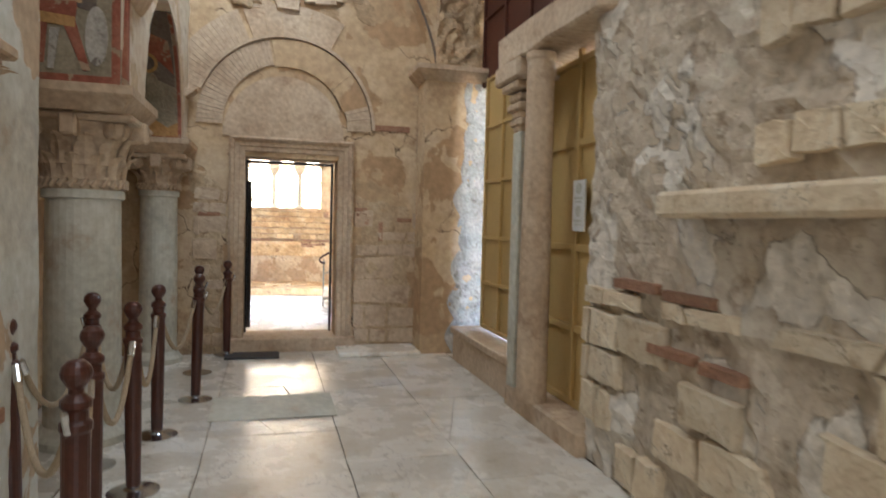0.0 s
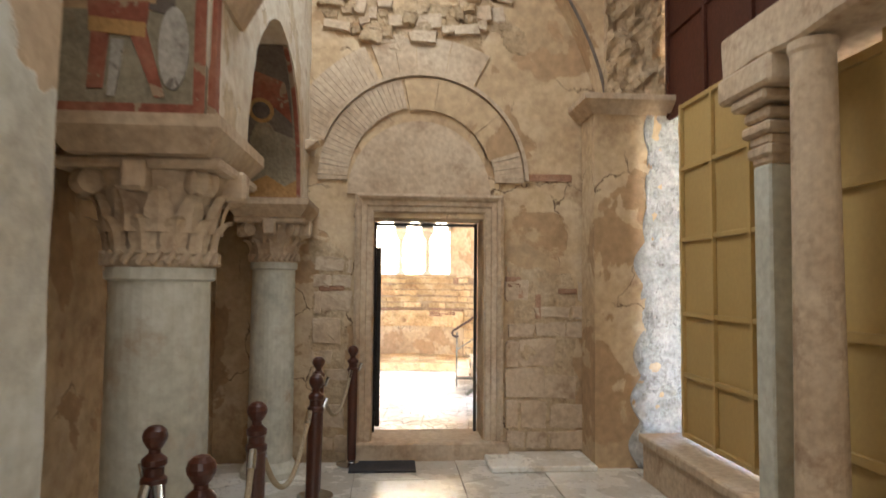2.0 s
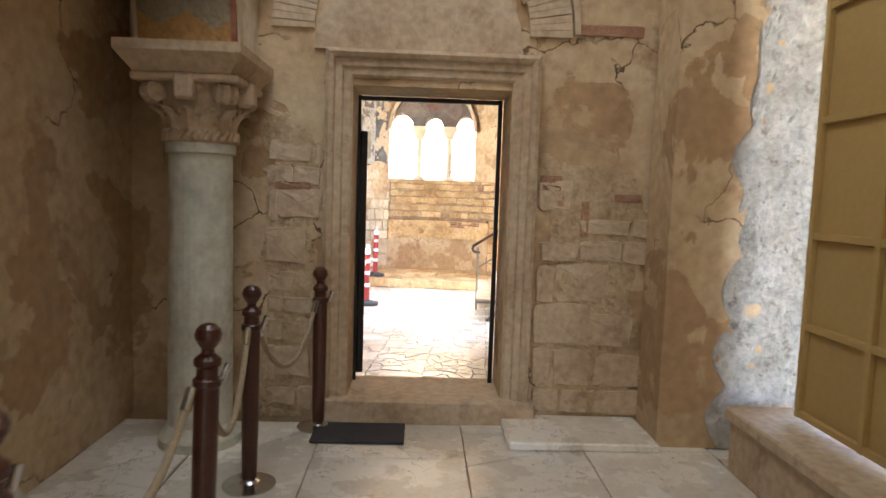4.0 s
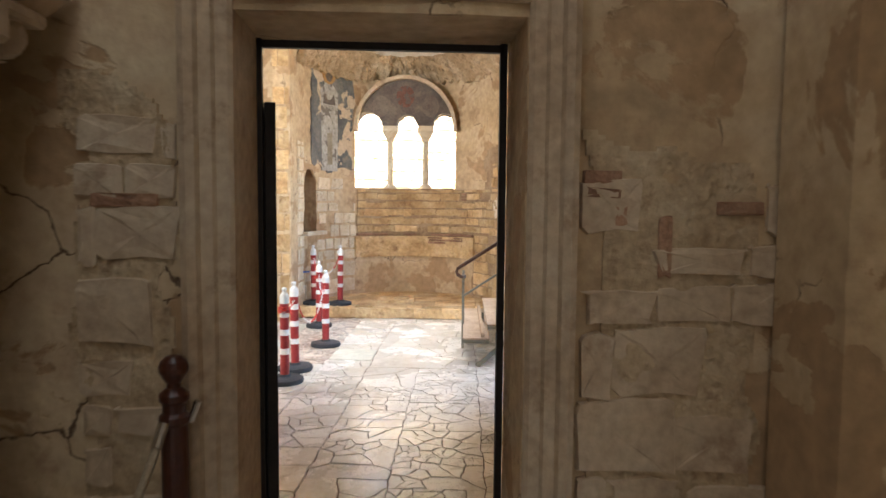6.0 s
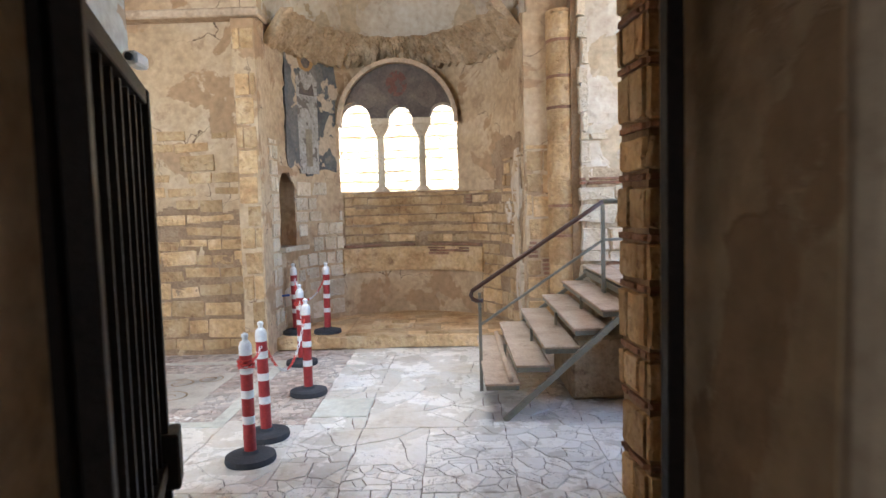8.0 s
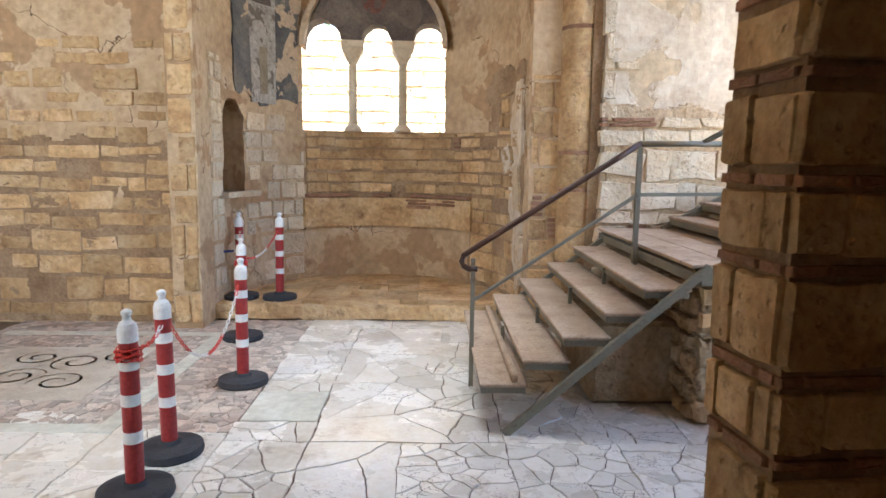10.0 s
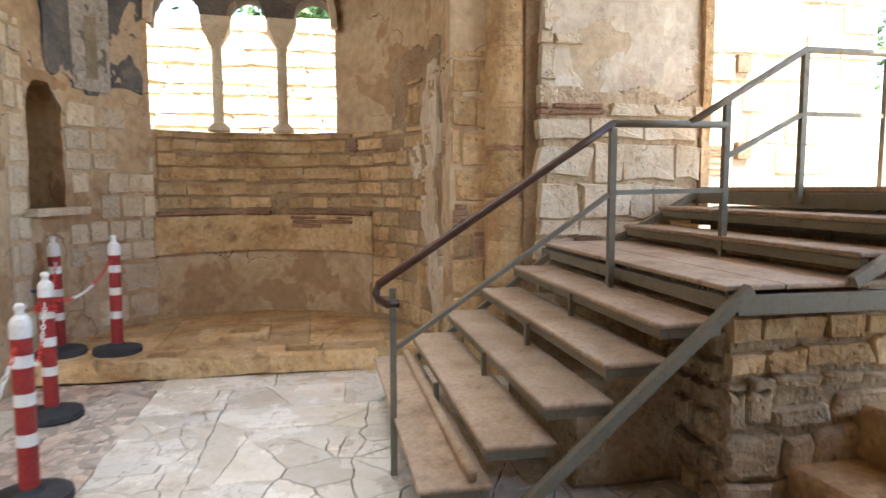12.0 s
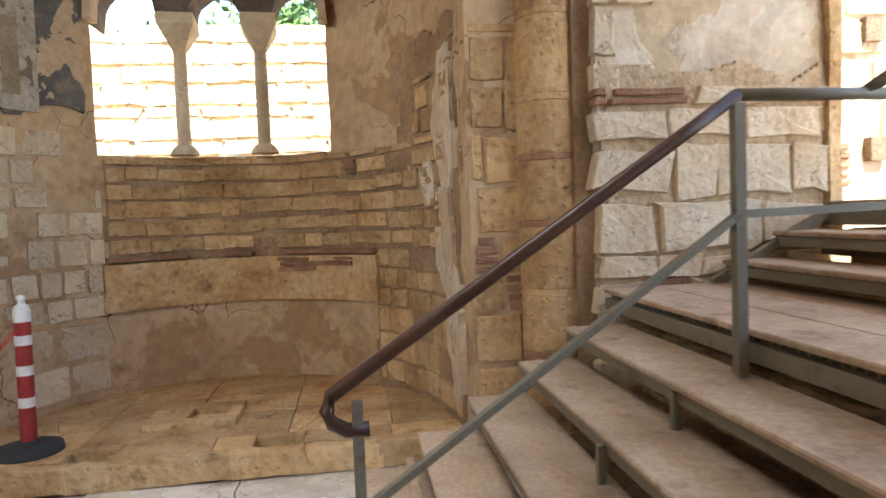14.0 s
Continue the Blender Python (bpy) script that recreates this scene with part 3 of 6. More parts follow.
# ---- columns and arcade ----


def leaf_tip(bm, m, w, h):
    """One acanthus leaf: lobed outline, raised rib, tip curling outwards."""
    rows = []
    for k in range(7):
        t = k / 6
        half = w * 0.5 * (1.0 + 0.16 * math.cos(t * 15.0)) * (1.0 if t < 0.6 else 1.0 - 1.6 * (t - 0.6))
        out = -0.006 - 0.075 * t ** 3
        z = h * (t if t < 0.85 else 0.85 + 0.15 * (0.5 - abs(t - 0.93)))
        rows.append([bm.verts.new(m @ Vector((x * half, out + (0.012 if abs(x) == 0.5 else 0.0) + 0.018 * (abs(x) == 1.0), z))) for x in (-1.0, -0.5, 0.0, 0.5, 1.0)])
    for p, q in zip(rows, rows[1:]):
        for i in range(4):
            bm.faces.new((p[i], p[i + 1], q[i + 1], q[i]))


def stone_column(name, label, x, y, r, cap0, cap1, ab0, ab1, abx, aby, shaft_mat):
    """Column shaft, necking, leafy capital and slab abacus."""
    col = thing(name, label, "column", (x, y, 0))
    part("base", lathe([(r * 1.35, 0), (r * 1.35, 0.05), (r * 1.2, 0.08), (r * 1.06, 0.12)], 28), GREY_MARBLE, col)
    part("shaft", lathe([(r * 1.05, 0.12), (r * 1.03, cap0 * 0.5), (r, cap0 - 0.06), (r * 1.1, cap0 - 0.05), (r * 1.1, cap0)], 32), shaft_mat, col)
    bm = bmesh.new()
    h = cap1 - cap0
    lathe([(r * 1.02, cap0), (r * 1.1, cap0 + 0.03), (r * 1.02, cap0 + 0.07), (r * 1.08, cap0 + h * 0.5), (r * 1.35, cap0 + h * 0.8), (r * 1.5, cap1)], 28, None, bm)
    for ring, (z, n, rr, hh) in enumerate(((cap0 + 0.06, 12, 1.12, 0.17), (cap0 + 0.15, 12, 1.2, 0.2))):
        for i in range(n):
            a = 2 * math.pi * (i + ring * 0.5) / n
            leaf_tip(bm, Matrix.Rotation(a, 4, "Z") @ Matrix.Translation((0, -r * rr, z)), r * 0.52, hh * h / 0.45)
    for k in range(4):
        m = Matrix.Rotation(math.pi / 4 + k * math.pi / 2, 4, "Z") @ Matrix.Translation((0, -r * 1.55, cap1 - 0.09)) @ Matrix.Rotation(math.pi / 2, 4, "Y")
        lathe([(0.03, -0.062), (0.055, -0.05), (0.048, -0.03), (0.062, 0), (0.048, 0.03), (0.055, 0.05), (0.03, 0.062)], 14, m, bm)
    for k in range(4):
        box(bm, (-0.05, -r * 1.75, cap1 - 0.14), (0.05, -r * 1.2, cap1 - 0.005), 0.015, Matrix.Rotation(k * math.pi / 2, 4, "Z"))
    box(bm, (-r * 1.62, -r * 1.62, cap1 - 0.045), (r * 1.62, r * 1.62, cap1), 0.012)
    capital = part("capital", bm, FRAME_STONE, col, "carved acanthus capital")
    ring = bmesh.new()
    for k in range(26):
        a = 2 * math.pi * k / 26
        box(ring, (-0.012, -0.02, -0.035), (0.012, 0.02, 0.035), 0.006, Matrix.Rotation(a, 4, "Z") @ Matrix.Translation((0, -r * 1.1, cap0 + 0.04)) @ Matrix.Rotation(0.6, 4, "Y"))
    part("necking", ring, FRAME_STONE, capital)
    bm = bmesh.new()
    x0, x1 = abx
    y0, y1 = aby
    k = 0.07
    low = [bm.verts.new((px - x, py - y, ab0)) for px, py in ((x0 + k, y0 + k), (x1 - k, y0 + k), (x1 - k, y1 - k), (x0 + k, y1 - k))]
    mid = [bm.verts.new((px - x, py - y, ab1 - 0.05)) for px, py in ((x0, y0), (x1, y0), (x1, y1), (x0, y1))]
    top = [bm.verts.new((px - x, py - y, ab1)) for px, py in ((x0, y0), (x1, y0), (x1, y1), (x0, y1))]
    for a, b in ((low, mid), (mid, top)):
        for i in range(4):
            bm.faces.new((a[i], a[(i + 1) % 4], b[(i + 1) % 4], b[i]))
    bm.faces.new(list(reversed(low)))
    bm.faces.new(top)
    part("abacus", bm, FRAME_STONE, col)
    return col


stone_column("column", "grey marble column with a carved leafy capital and slab abacus", -1.72, 4.66, 0.215, 1.60, 2.05, 2.05, 2.195, (-2.03, -1.35), (4.17, 5.06), GREY_MARBLE)
stone_column("column", "slimmer engaged grey column with a weathered capital", -1.63, 6.98, 0.17, 1.70, 2.05, 2.05, 2.195, (-1.96, -1.32), (6.64, 7.36), GREY_MARBLE)


def fresco(name, label, x0, x1, z0, z1, y, shapes, ground, m=None):
    """A painted panel, with its figures as flat plain shapes a few millimetres proud."""
    fr = thing(name, label, "fresco")
    part("painted_ground", prism([(x0, z0), (x1, z0), (x1, z1), (x0, z1)], y - 0.004, y + 0.03, m), ground, fr)
    for k, (nm, mat, outline) in enumerate(shapes):
        part(nm, prism(outline, y - 0.007 - 0.001 * k, y - 0.0035, m), mat, fr)
    return fr


def oval(cx, cz, rx, rz, n=18):
    return [(cx + rx * math.cos(2 * math.pi * i / n), cz + rz * math.sin(2 * math.pi * i / n)) for i in range(n)]


fresco("fresco", "faded wall painting of a red-brown draped form with a red border", -1.99, -1.425, 2.2, 3.4, 4.235, [
    ("border", FR_RED, [(-1.99, 2.2), (-1.425, 2.2), (-1.425, 2.245), (-1.99, 2.245)]),
    ("border", FR_RED, [(-1.47, 2.245), (-1.425, 2.245), (-1.425, 3.0), (-1.49, 3.4), (-1.53, 3.4), (-1.47, 3.0)]),
    ("painted_form", FR_DARK, [(-1.93, 2.7), (-1.55, 2.6), (-1.55, 3.3), (-1.9, 3.35)]),
    ("painted_form", FR_RED, [(-1.88, 2.58), (-1.66, 2.56), (-1.64, 2.74), (-1.72, 2.92), (-1.84, 2.92), (-1.9, 2.74)]),
    ("painted_form", FR_RED, [(-1.88, 2.3), (-1.82, 2.3), (-1.8, 2.55), (-1.87, 2.55)]),
    ("painted_form", FR_RED, [(-1.72, 2.52), (-1.62, 2.27), (-1.58, 2.27), (-1.66, 2.55)]),
    ("painted_form", FR_OCHRE, [(-1.88, 2.53), (-1.66, 2.51), (-1.66, 2.57), (-1.88, 2.59)]),
    ("painted_form", FR_WHITE, oval(-1.55, 2.47, 0.06, 0.17)),
    ("painted_form", FR_WHITE, [(-1.8, 2.27), (-1.77, 2.27), (-1.74, 2.5), (-1.79, 2.5)]),
    ("painted_form", FR_RED, oval(-1.8, 3.03, 0.06, 0.08)),
], FR_GREEN)


def soffit_shape(outline, lift):
    """Outline of (x, degrees from the springing) laid on the underside of the second arch."""
    bm = bmesh.new()
    f = bm.faces.new([bm.verts.new((x * 50, 0, a)) for x, a in outline])
    bmesh.ops.triangulate(bm, faces=[f])
    for _ in range(4):
        bmesh.ops.subdivide_edges(bm, edges=[e for e in bm.edges if e.calc_length() > 5], cuts=1)
        bmesh.ops.triangulate(bm, faces=[g for g in bm.faces if len(g.verts) > 3])
    r = bmesh.ops.extrude_face_region(bm, geom=bm.faces[:])
    ext = {v for v in r["geom"] if isinstance(v, bmesh.types.BMVert)}
    for v in bm.verts:
        k, a = (-lift if v in ext else 0.02), radians(v.co.z)
        v.co = Vector((v.co.x / 50, 5.98 + (1.0 + k) * math.cos(a), 2.2 + (1.05 + k) * math.sin(a)))
    bmesh.ops.recalc_face_normals(bm, faces=bm.faces[:])
    return bm


arch_paint = thing("fresco", "faded dark wall painting in the arch with red and green patches", "fresco")
for k, (nm, mat, outline) in enumerate((
    ("painted_ground", FR_GREEN, [(-1.97, 0), (-1.43, 0), (-1.43, 78), (-1.97, 78)]),
    ("painted_form", FR_OCHRE, [(-1.97, 2), (-1.43, 2), (-1.43, 11), (-1.56, 7), (-1.7, 12), (-1.85, 8), (-1.97, 12)]),
    ("painted_form", FR_DIM, [(-1.97, 28), (-1.8, 24), (-1.66, 33), (-1.48, 29), (-1.46, 78), (-1.97, 78)]),
    ("painted_form", FR_RED, [(-1.95, 36), (-1.8, 44), (-1.6, 43), (-1.48, 36), (-1.5, 56), (-1.7, 62), (-1.93, 54)]),
    ("painted_form", FR_GREEN, [(-1.82, 12), (-1.58, 12), (-1.6, 30), (-1.66, 36), (-1.76, 36), (-1.82, 29)]),
    ("disc", FR_OCHRE, [(-1.71 + 0.1 * math.cos(t), 42 + 6 * math.sin(t)) for t in [math.pi * q / 9 for q in range(18)]]),
    ("disc", FR_DARK, [(-1.71 + 0.07 * math.cos(t), 42 + 4.2 * math.sin(t)) for t in [math.pi * q / 9 for q in range(18)]]),
    ("border", FR_RED, [(-1.97, 0), (-1.43, 0), (-1.43, 2.2), (-1.97, 2.2)]),
    ("border", FR_RED, [(-1.46, 2.3), (-1.43, 2.3), (-1.43, 78), (-1.46, 78)]),
)):
    part(nm, soffit_shape(outline, 0.010 + 0.0015 * k), mat, arch_paint)
# red painted edging on the hall face of the arcade
trim = tagged(part("painted_band", boxed((-1.44, 4.28, 2.215), (-1.398, 4.35, 3.6), 0.004), FR_RED), "faded red painted band on pale plaster", "painted band", kind="structure")
for y, z, s in ((4.56, 2.84, 0.85), (4.66, 3.28, 0.9), (7.24, 2.72, 0.45)):
    bm = bmesh.new()
    box(bm, (-1.45, y - 0.24 * s, z - 0.1 * s), (-1.31, y + 0.24 * s, z + 0.1 * s), 0.012)
    for v in bm.verts:
        if v.co.x > -1.37 and v.co.z < z:
            v.co.x -= 0.08
    tagged(part("corbel", bm, FRAME_STONE), "pale projecting stone bracket on the arcade wall", "corbel", "corbels on the arcade wall")
bracket = thing("corbel", "broken carved stone cornice with worn leaves projecting from plaster", "corbel", group="corbels on the arcade wall")
part("top_slab", boxed((-1.8, 2.46, 2.035), (-1.535, 3.0, 2.09), 0.012), FRAME_STONE, bracket)
bm = boxed((-1.8, 2.48, 1.86), (-1.56, 2.97, 2.034), 0.02)
bmesh.ops.subdivide_edges(bm, edges=bm.edges[:], cuts=5, use_grid_fill=True)
for v in bm.verts:
    k = max(0.0, (2.03 - v.co.z) / 0.17)
    v.co.x -= 0.15 * k * k * (v.co.x > -1.75)
    v.co += Vector((0.02, 0.012, 0.012)) * noise.noise(v.co * 22.0)
part("carved_body", bm, FRAME_STONE, bracket)
bm = bmesh.new()
for k in range(6):
    leaf_tip(bm, Matrix.Translation((-1.63, 2.53 + 0.078 * k, 1.9)) @ Matrix.Rotation(radians(90), 4, "Z") @ Matrix.Rotation(radians(24), 4, "X"), 0.075, 0.13)
part("carved_leaves", bm, FRAME_STONE, bracket, "row of worn acanthus leaves")

# ---- right side of the hall ----
tagged(part("pilaster", sheet(on_y(7.0), steps_of(1.06, 1.66, 0.06), steps_of(0, 3.02, 0.06), 0.37, amp=0.012), PLASTER), "tall plastered pilaster in the corner beside the light gap", "pilaster", kind="structure")
# rough stone strip; its inner edge slants along the border of the daylight
tagged(part("pilaster", sheet(lambda u, v, d: (u + max(0.0, (1.62 - u) / 0.2) * (0.03 + 0.035 * v - 0.12 * abs(noise.noise(Vector((2.0, 1.0, v * 2.6))))), 6.985 + d, v), steps_of(1.40, 1.9, 0.025), steps_of(0, 3.02, 0.03), 0.38, amp=0.035, scale=6.0), DAYLIT_GREY), "broken rough stone edge of the pilaster, daylight put into its colour", "pilaster", kind="structure")
bm = bmesh.new()
low = [bm.verts.new(p) for p in ((1.04, 6.98, 3.02), (1.8, 6.98, 3.02), (1.8, 7.39, 3.02), (1.04, 7.39, 3.02))]
mid = [bm.verts.new(p) for p in ((0.94, 6.86, 3.12), (1.82, 6.86, 3.12), (1.82, 7.39, 3.12), (0.94, 7.39, 3.12))]
top = [bm.verts.new(p) for p in ((0.94, 6.86, 3.17), (1.82, 6.86, 3.17), (1.82, 7.39, 3.17), (0.94, 7.39, 3.17))]
for a, b in ((low, mid), (mid, top)):
    for i in range(4):
        bm.faces.new((a[i], a[(i + 1) % 4], b[(i + 1) % 4], b[i]))
bm.faces.new(list(reversed(low)))
bm.faces.new(top)
tagged(part("impost", bm, FRAME_STONE), "moulded stone impost on the corner pilaster", "impost", kind="structure")
# springing of the lost vault
curve = [(1.2 - 1.05 * (k / 14) ** 1.55, 3.17 + 1.95 * (k / 14)) for k in range(15)]


def strip(inner, outer, y0, y1):
    """A curved band between two lines of (x, z) points, from y0 to y1 deep."""
    bm = bmesh.new()
    rings = [[bm.verts.new((x, y, z)) for x, y, z in ((p[0], y0, p[1]), (q[0], y0, q[1]), (q[0], y1, q[1]), (p[0], y1, p[1]))] for p, q in zip(inner, outer)]
    for r, t in zip(rings, rings[1:]):
        for i in range(4):
            bm.faces.new((r[i], r[(i + 1) % 4], t[(i + 1) % 4], t[i]))
    bm.faces.new(rings[0])
    bm.faces.new(list(reversed(rings[-1])))
    return bm


tagged(part("vault_springing", strip(curve, [(1.26, z) for x, z in curve], 7.15, 7.39), PLASTER), "curved plastered stump of a broken vault", "vault", kind="structure")
tagged(part("painted_band", strip(curve, [(x + 0.03, z) for x, z in curve], 7.142, 7.149), FR_DIM), "faded brown painted edge of the broken vault", "painted band", kind="structure")
rub = structure("rubble_pier", sheet(on_y(7.06), steps_of(1.2, 1.8, 0.05), steps_of(3.17, 5.2, 0.05), 0.34, amp=0.10, scale=4.5), RUBBLE, "rough rubble core above the pilaster", "pier")
bench = thing("stone_bench", "long low stone ledge under the ochre metal screen", "ledge", (0, 0, 0))
part("seat_slab", boxed((1.33, 4.98, 0.28), (1.86, 6.74, 0.35), 0.01), FRAME_STONE, bench)
part("front", boxed((1.36, 5.0, -0.01), (1.84, 6.72, 0.28), 0.006), FRAME_STONE, bench)


def screen_panel(label, x, y0, y1, z0, z1, cols, rows, mat, frame_w=0.035, proud=0.02, ys=None):
    """Sheet-metal screen with a welded frame; the face looks towards -x."""
    sc = thing("metal_screen", label, "screen", (x, (y0 + y1) / 2, z0))
    inv = sc.matrix_world.inverted()

    def add(nm, a, b, bev=0.003):
        bm = boxed(a, b, bev)
        bm.transform(inv)
        part(nm, bm, mat, sc)

    w = (y1 - y0) / cols
    zs = ys or [z0 + (z1 - z0) * k / rows for k in range(rows + 1)]
    for i in range(cols):
        for a, b in zip(zs, zs[1:]):
            add("sheet", (x + 0.012, y0 + i * w + 0.004, a + 0.004), (x + 0.022, y0 + (i + 1) * w - 0.004, b - 0.004), 0.002)
    for i in range(cols + 1):
        add("stile", (x - proud, y0 + i * w - frame_w / 2, z0), (x + 0.011, y0 + i * w + frame_w / 2, z1))
    for z in zs:
        for i in range(cols):
            add("rail", (x - proud * 0.8, y0 + i * w + frame_w / 2, z - frame_w / 2), (x + 0.011, y0 + (i + 1) * w - frame_w / 2, z + frame_w / 2))
    return sc


screen_panel("ochre painted sheet-metal screen standing on the stone ledge", 1.62, 5.06, 6.52, 0.37, 2.98, 3, 5, YELLOW, ys=[0.39, 0.85, 1.32, 1.9, 2.46, 2.96])
screen_panel("ochre painted sheet-metal door beside the column", 1.56, 3.72, 4.88, 0.16, 2.72, 2, 4, YELLOW, ys=[0.18, 0.72, 1.3, 2.05, 2.64], frame_w=0.05)
screen_panel("dark brown boarded panel above the screen", 1.72, 5.0, 6.98, 2.99, 5.2, 3, 3, BROWNPANEL)
screen_panel("dark brown boarded panel above the lintel", 1.66, 3.72, 4.96, 2.99, 5.2, 3, 2, BROWNPANEL)
tagged(part("threshold", boxed((1.3, 3.7, -0.01), (1.9, 4.98, 0.15), 0.012), FRAME_STONE), "worn stone threshold under the ochre door", "sill", kind="structure")
colr = thing("column", "slender cream stone column beside the ochre screen", "column", (1.33, 4.5, 0.15))
part("shaft", lathe([(0.115, 0), (0.115, 0.6), (0.108, 1.4), (0.1, 2.5), (0.11, 2.52), (0.11, 2.56)], 24), FRAME_STONE, colr)
post = thing("column", "square grey stone post with a worn carved capital", "column", (1.42, 4.95, 0))
part("shaft", boxed((-0.09, -0.08, 0.0), (0.09, 0.08, 2.2), 0.012), GREY_MARBLE, post)
bm = bmesh.new()
for z, w in ((2.2, 0.09), (2.24, 0.11), (2.3, 0.1), (2.36, 0.13), (2.44, 0.12), (2.52, 0.17)):
    box(bm, (-w, -w, z), (w, w, z + 0.065), 0.015)
box(bm, (-0.2, -0.26, 2.585), (0.18, 0.26, 2.74), 0.02)
part("capital", bm, FRAME_STONE, post)
lint = bmesh.new()
box(lint, (1.24, 3.5, 2.72), (1.66, 5.2, 2.98), 0.02)
bmesh.ops.subdivide_edges(lint, edges=lint.edges[:], cuts=4, use_grid_fill=True)
for v in lint.verts:
    q = noise.noise(v.co * 4.0)
    v.co += Vector((-0.02 * q, 0, 0.025 * q))
tagged(part("lintel", lint, FRAME_STONE), "worn stone lintel beam over column and post", "lintel", kind="structure")
sign = thing("notice_board", "white notice sheet with two prohibition pictograms", "sign", (1.515, 4.2, 1.42))
plate = part("plate", boxed((0, -0.09, 0), (0.012, 0.09, 0.36), 0.001), WHITE, sign)
for z in (0.3, 0.14):
    part("pictogram", lathe([(0.04, 0), (0.04, 0.0025), (0.03, 0.0025), (0.03, 0.001)], 20, pose(-0.0005, 0, z, 0, -90, 0)), GREY_MARBLE, plate)
    part("text_bar", boxed((-0.002, -0.06, z - 0.075), (0.0, 0.06, z - 0.06)), GREY_MARBLE, plate)
    part("text_bar", boxed((-0.002, -0.05, z - 0.1), (0.0, 0.05, z - 0.088)), GREY_MARBLE, plate)
for y0, y1, z0, z1, dx, mat in ((1.2, 2.75, 1.5, 1.62, 0.2, STONE_PALE), (2.5, 3.45, 1.1, 1.16, 0.02, BRICK), (2.2, 3.1, 0.78, 0.84, 0.02, BRICK)):
    if mat is STONE_PALE:
        tagged(part("stone_ledge", boxed((1.36 - dx, y0, z0), (1.5, y1, z1), 0.02), mat), "flat pale stone slab projecting from rubble", "ledge", kind="structure")
lamp = thing("hanging_lamp", "small grey lamp with a round foot hanging in the high opening", "lamp", (-0.43, 7.25, 4.35))
part("disc", lathe([(0.07, -0.012), (0.075, 0), (0.07, 0.012)], 20, pose(0, 0, 0.03, 90)), STEEL, lamp)
part("stem", bar((0, 0, 0.1), (0, 0, 0.85), 0.012, seg=10), STEEL, lamp)
part("housing", boxed((-0.06, -0.05, 0.24), (0.06, 0.05, 0.36), 0.012), STEEL, lamp)

# ---- rope barrier ----


def rope_post(m):
    p = thing("rope_post", "turned dark red-brown wooden rope barrier post with a ball finial", "barrier post", group="rope barrier posts in the hall")
    part("foot", lathe([(0.0, 0), (0.13, 0.0), (0.13, 0.008), (0.05, 0.022), (0.03, 0.035), (0.03, 0.05)], 24), CHROME, p, "flat steel foot plate")
    part("shaft", lathe([(0.036, 0.04), (0.04, 0.3), (0.042, 0.55), (0.042, 0.78), (0.048, 0.79), (0.048, 0.81), (0.036, 0.82), (0.036, 0.85), (0.046, 0.86), (0.046, 0.88), (0.024, 0.9)], 20), DARKWOOD, p)
    part("finial", lathe([(0.022, 0.9), (0.022, 0.915), (0.03, 0.925), (0.044, 0.95), (0.046, 0.965), (0.04, 0.985), (0.024, 1.0), (0.004, 1.005)], 18), DARKWOOD, p)
    part("hook", lathe([(0.012, 0), (0.012, 0.07)], 10, pose(0.05, 0, 0.79, 0, 20)), CHROME, p, "bright steel rope hook")
    p.matrix_world = m
    return p


POSTS = [(-0.99, 7.22), (-1.2, 6.41), (-1.12, 5.47), (-1.27, 4.62), (-1.24, 3.7), (-1.54, 4.12), (-1.62, 3.2), (-1.25, 2.9), (-1.14, 2.26)]
first = rope_post(pose(*POSTS[0], 0))
for k, (x, y) in enumerate(POSTS[1:]):
    copy_thing(first, pose(x, y, 0, (0.8, -0.6, 0.5, -0.4)[k % 4], (0.6, 1.8, -0.5, 0.4)[k % 4], 37 * k))
for i, j, sag in ((0, 1, 0.30), (1, 2, 0.34), (2, 3, 0.3), (3, 4, 0.34), (5, 4, 0.3), (5, 6, 0.3), (4, 7, 0.3), (7, 8, 0.32), (6, 8, 0.3)):
    a, b = Vector((*POSTS[i], 0.8)), Vector((*POSTS[j], 0.8))
    d = (b - a).normalized() * 0.055
    a, b = a + d, b - d
    pts = [a.lerp(b, k / 16) + Vector((0, 0, -sag * (1 - (2 * k / 16 - 1) ** 2))) for k in range(17)]
    rp = thing("barrier_rope", "beige braided rope sagging between two wooden posts", "rope", group="barrier ropes in the hall")
    part("rope", tube(pts, 0.014, 8), ROPE, rp, smooth=True)
    for e, f in ((pts[0], pts[1]), (pts[-1], pts[-2])):
        part("end_cap", tube([e, e.lerp(f, 0.9)], 0.018, 10), CHROME, rp, "steel rope end")

# ---- red and white posts with chain ----


def warning_post(m, label):
    p = thing("warning_post", label, "barrier post", group="red and white posts in the apse bay")
    part("base", lathe([(0.17, 0), (0.175, 0.015), (0.17, 0.045), (0.13, 0.055), (0.06, 0.06), (0.05, 0.08)], 32), RUBBER, p, "round black rubber base")
    part("tube", lathe([(0.042, 0.06), (0.042, 0.75)], 20), RED, p)
    for z in (0.27, 0.45, 0.62):
        part("band", lathe([(0.0435, z), (0.0435, z + 0.055)], 20), WHITE, p, "white reflective band")
    part("cap", lathe([(0.044, 0.75), (0.044, 0.81), (0.036, 0.835), (0.02, 0.85), (0.018, 0.87), (0.024, 0.875), (0.024, 0.89), (0.012, 0.9)], 20), WHITE, p, "white plastic bottle-shaped cap")
    p.matrix_world = m
    return p


def room(a, b, z=FLOOR2):
    return ROOM @ Vector((a, b, z))


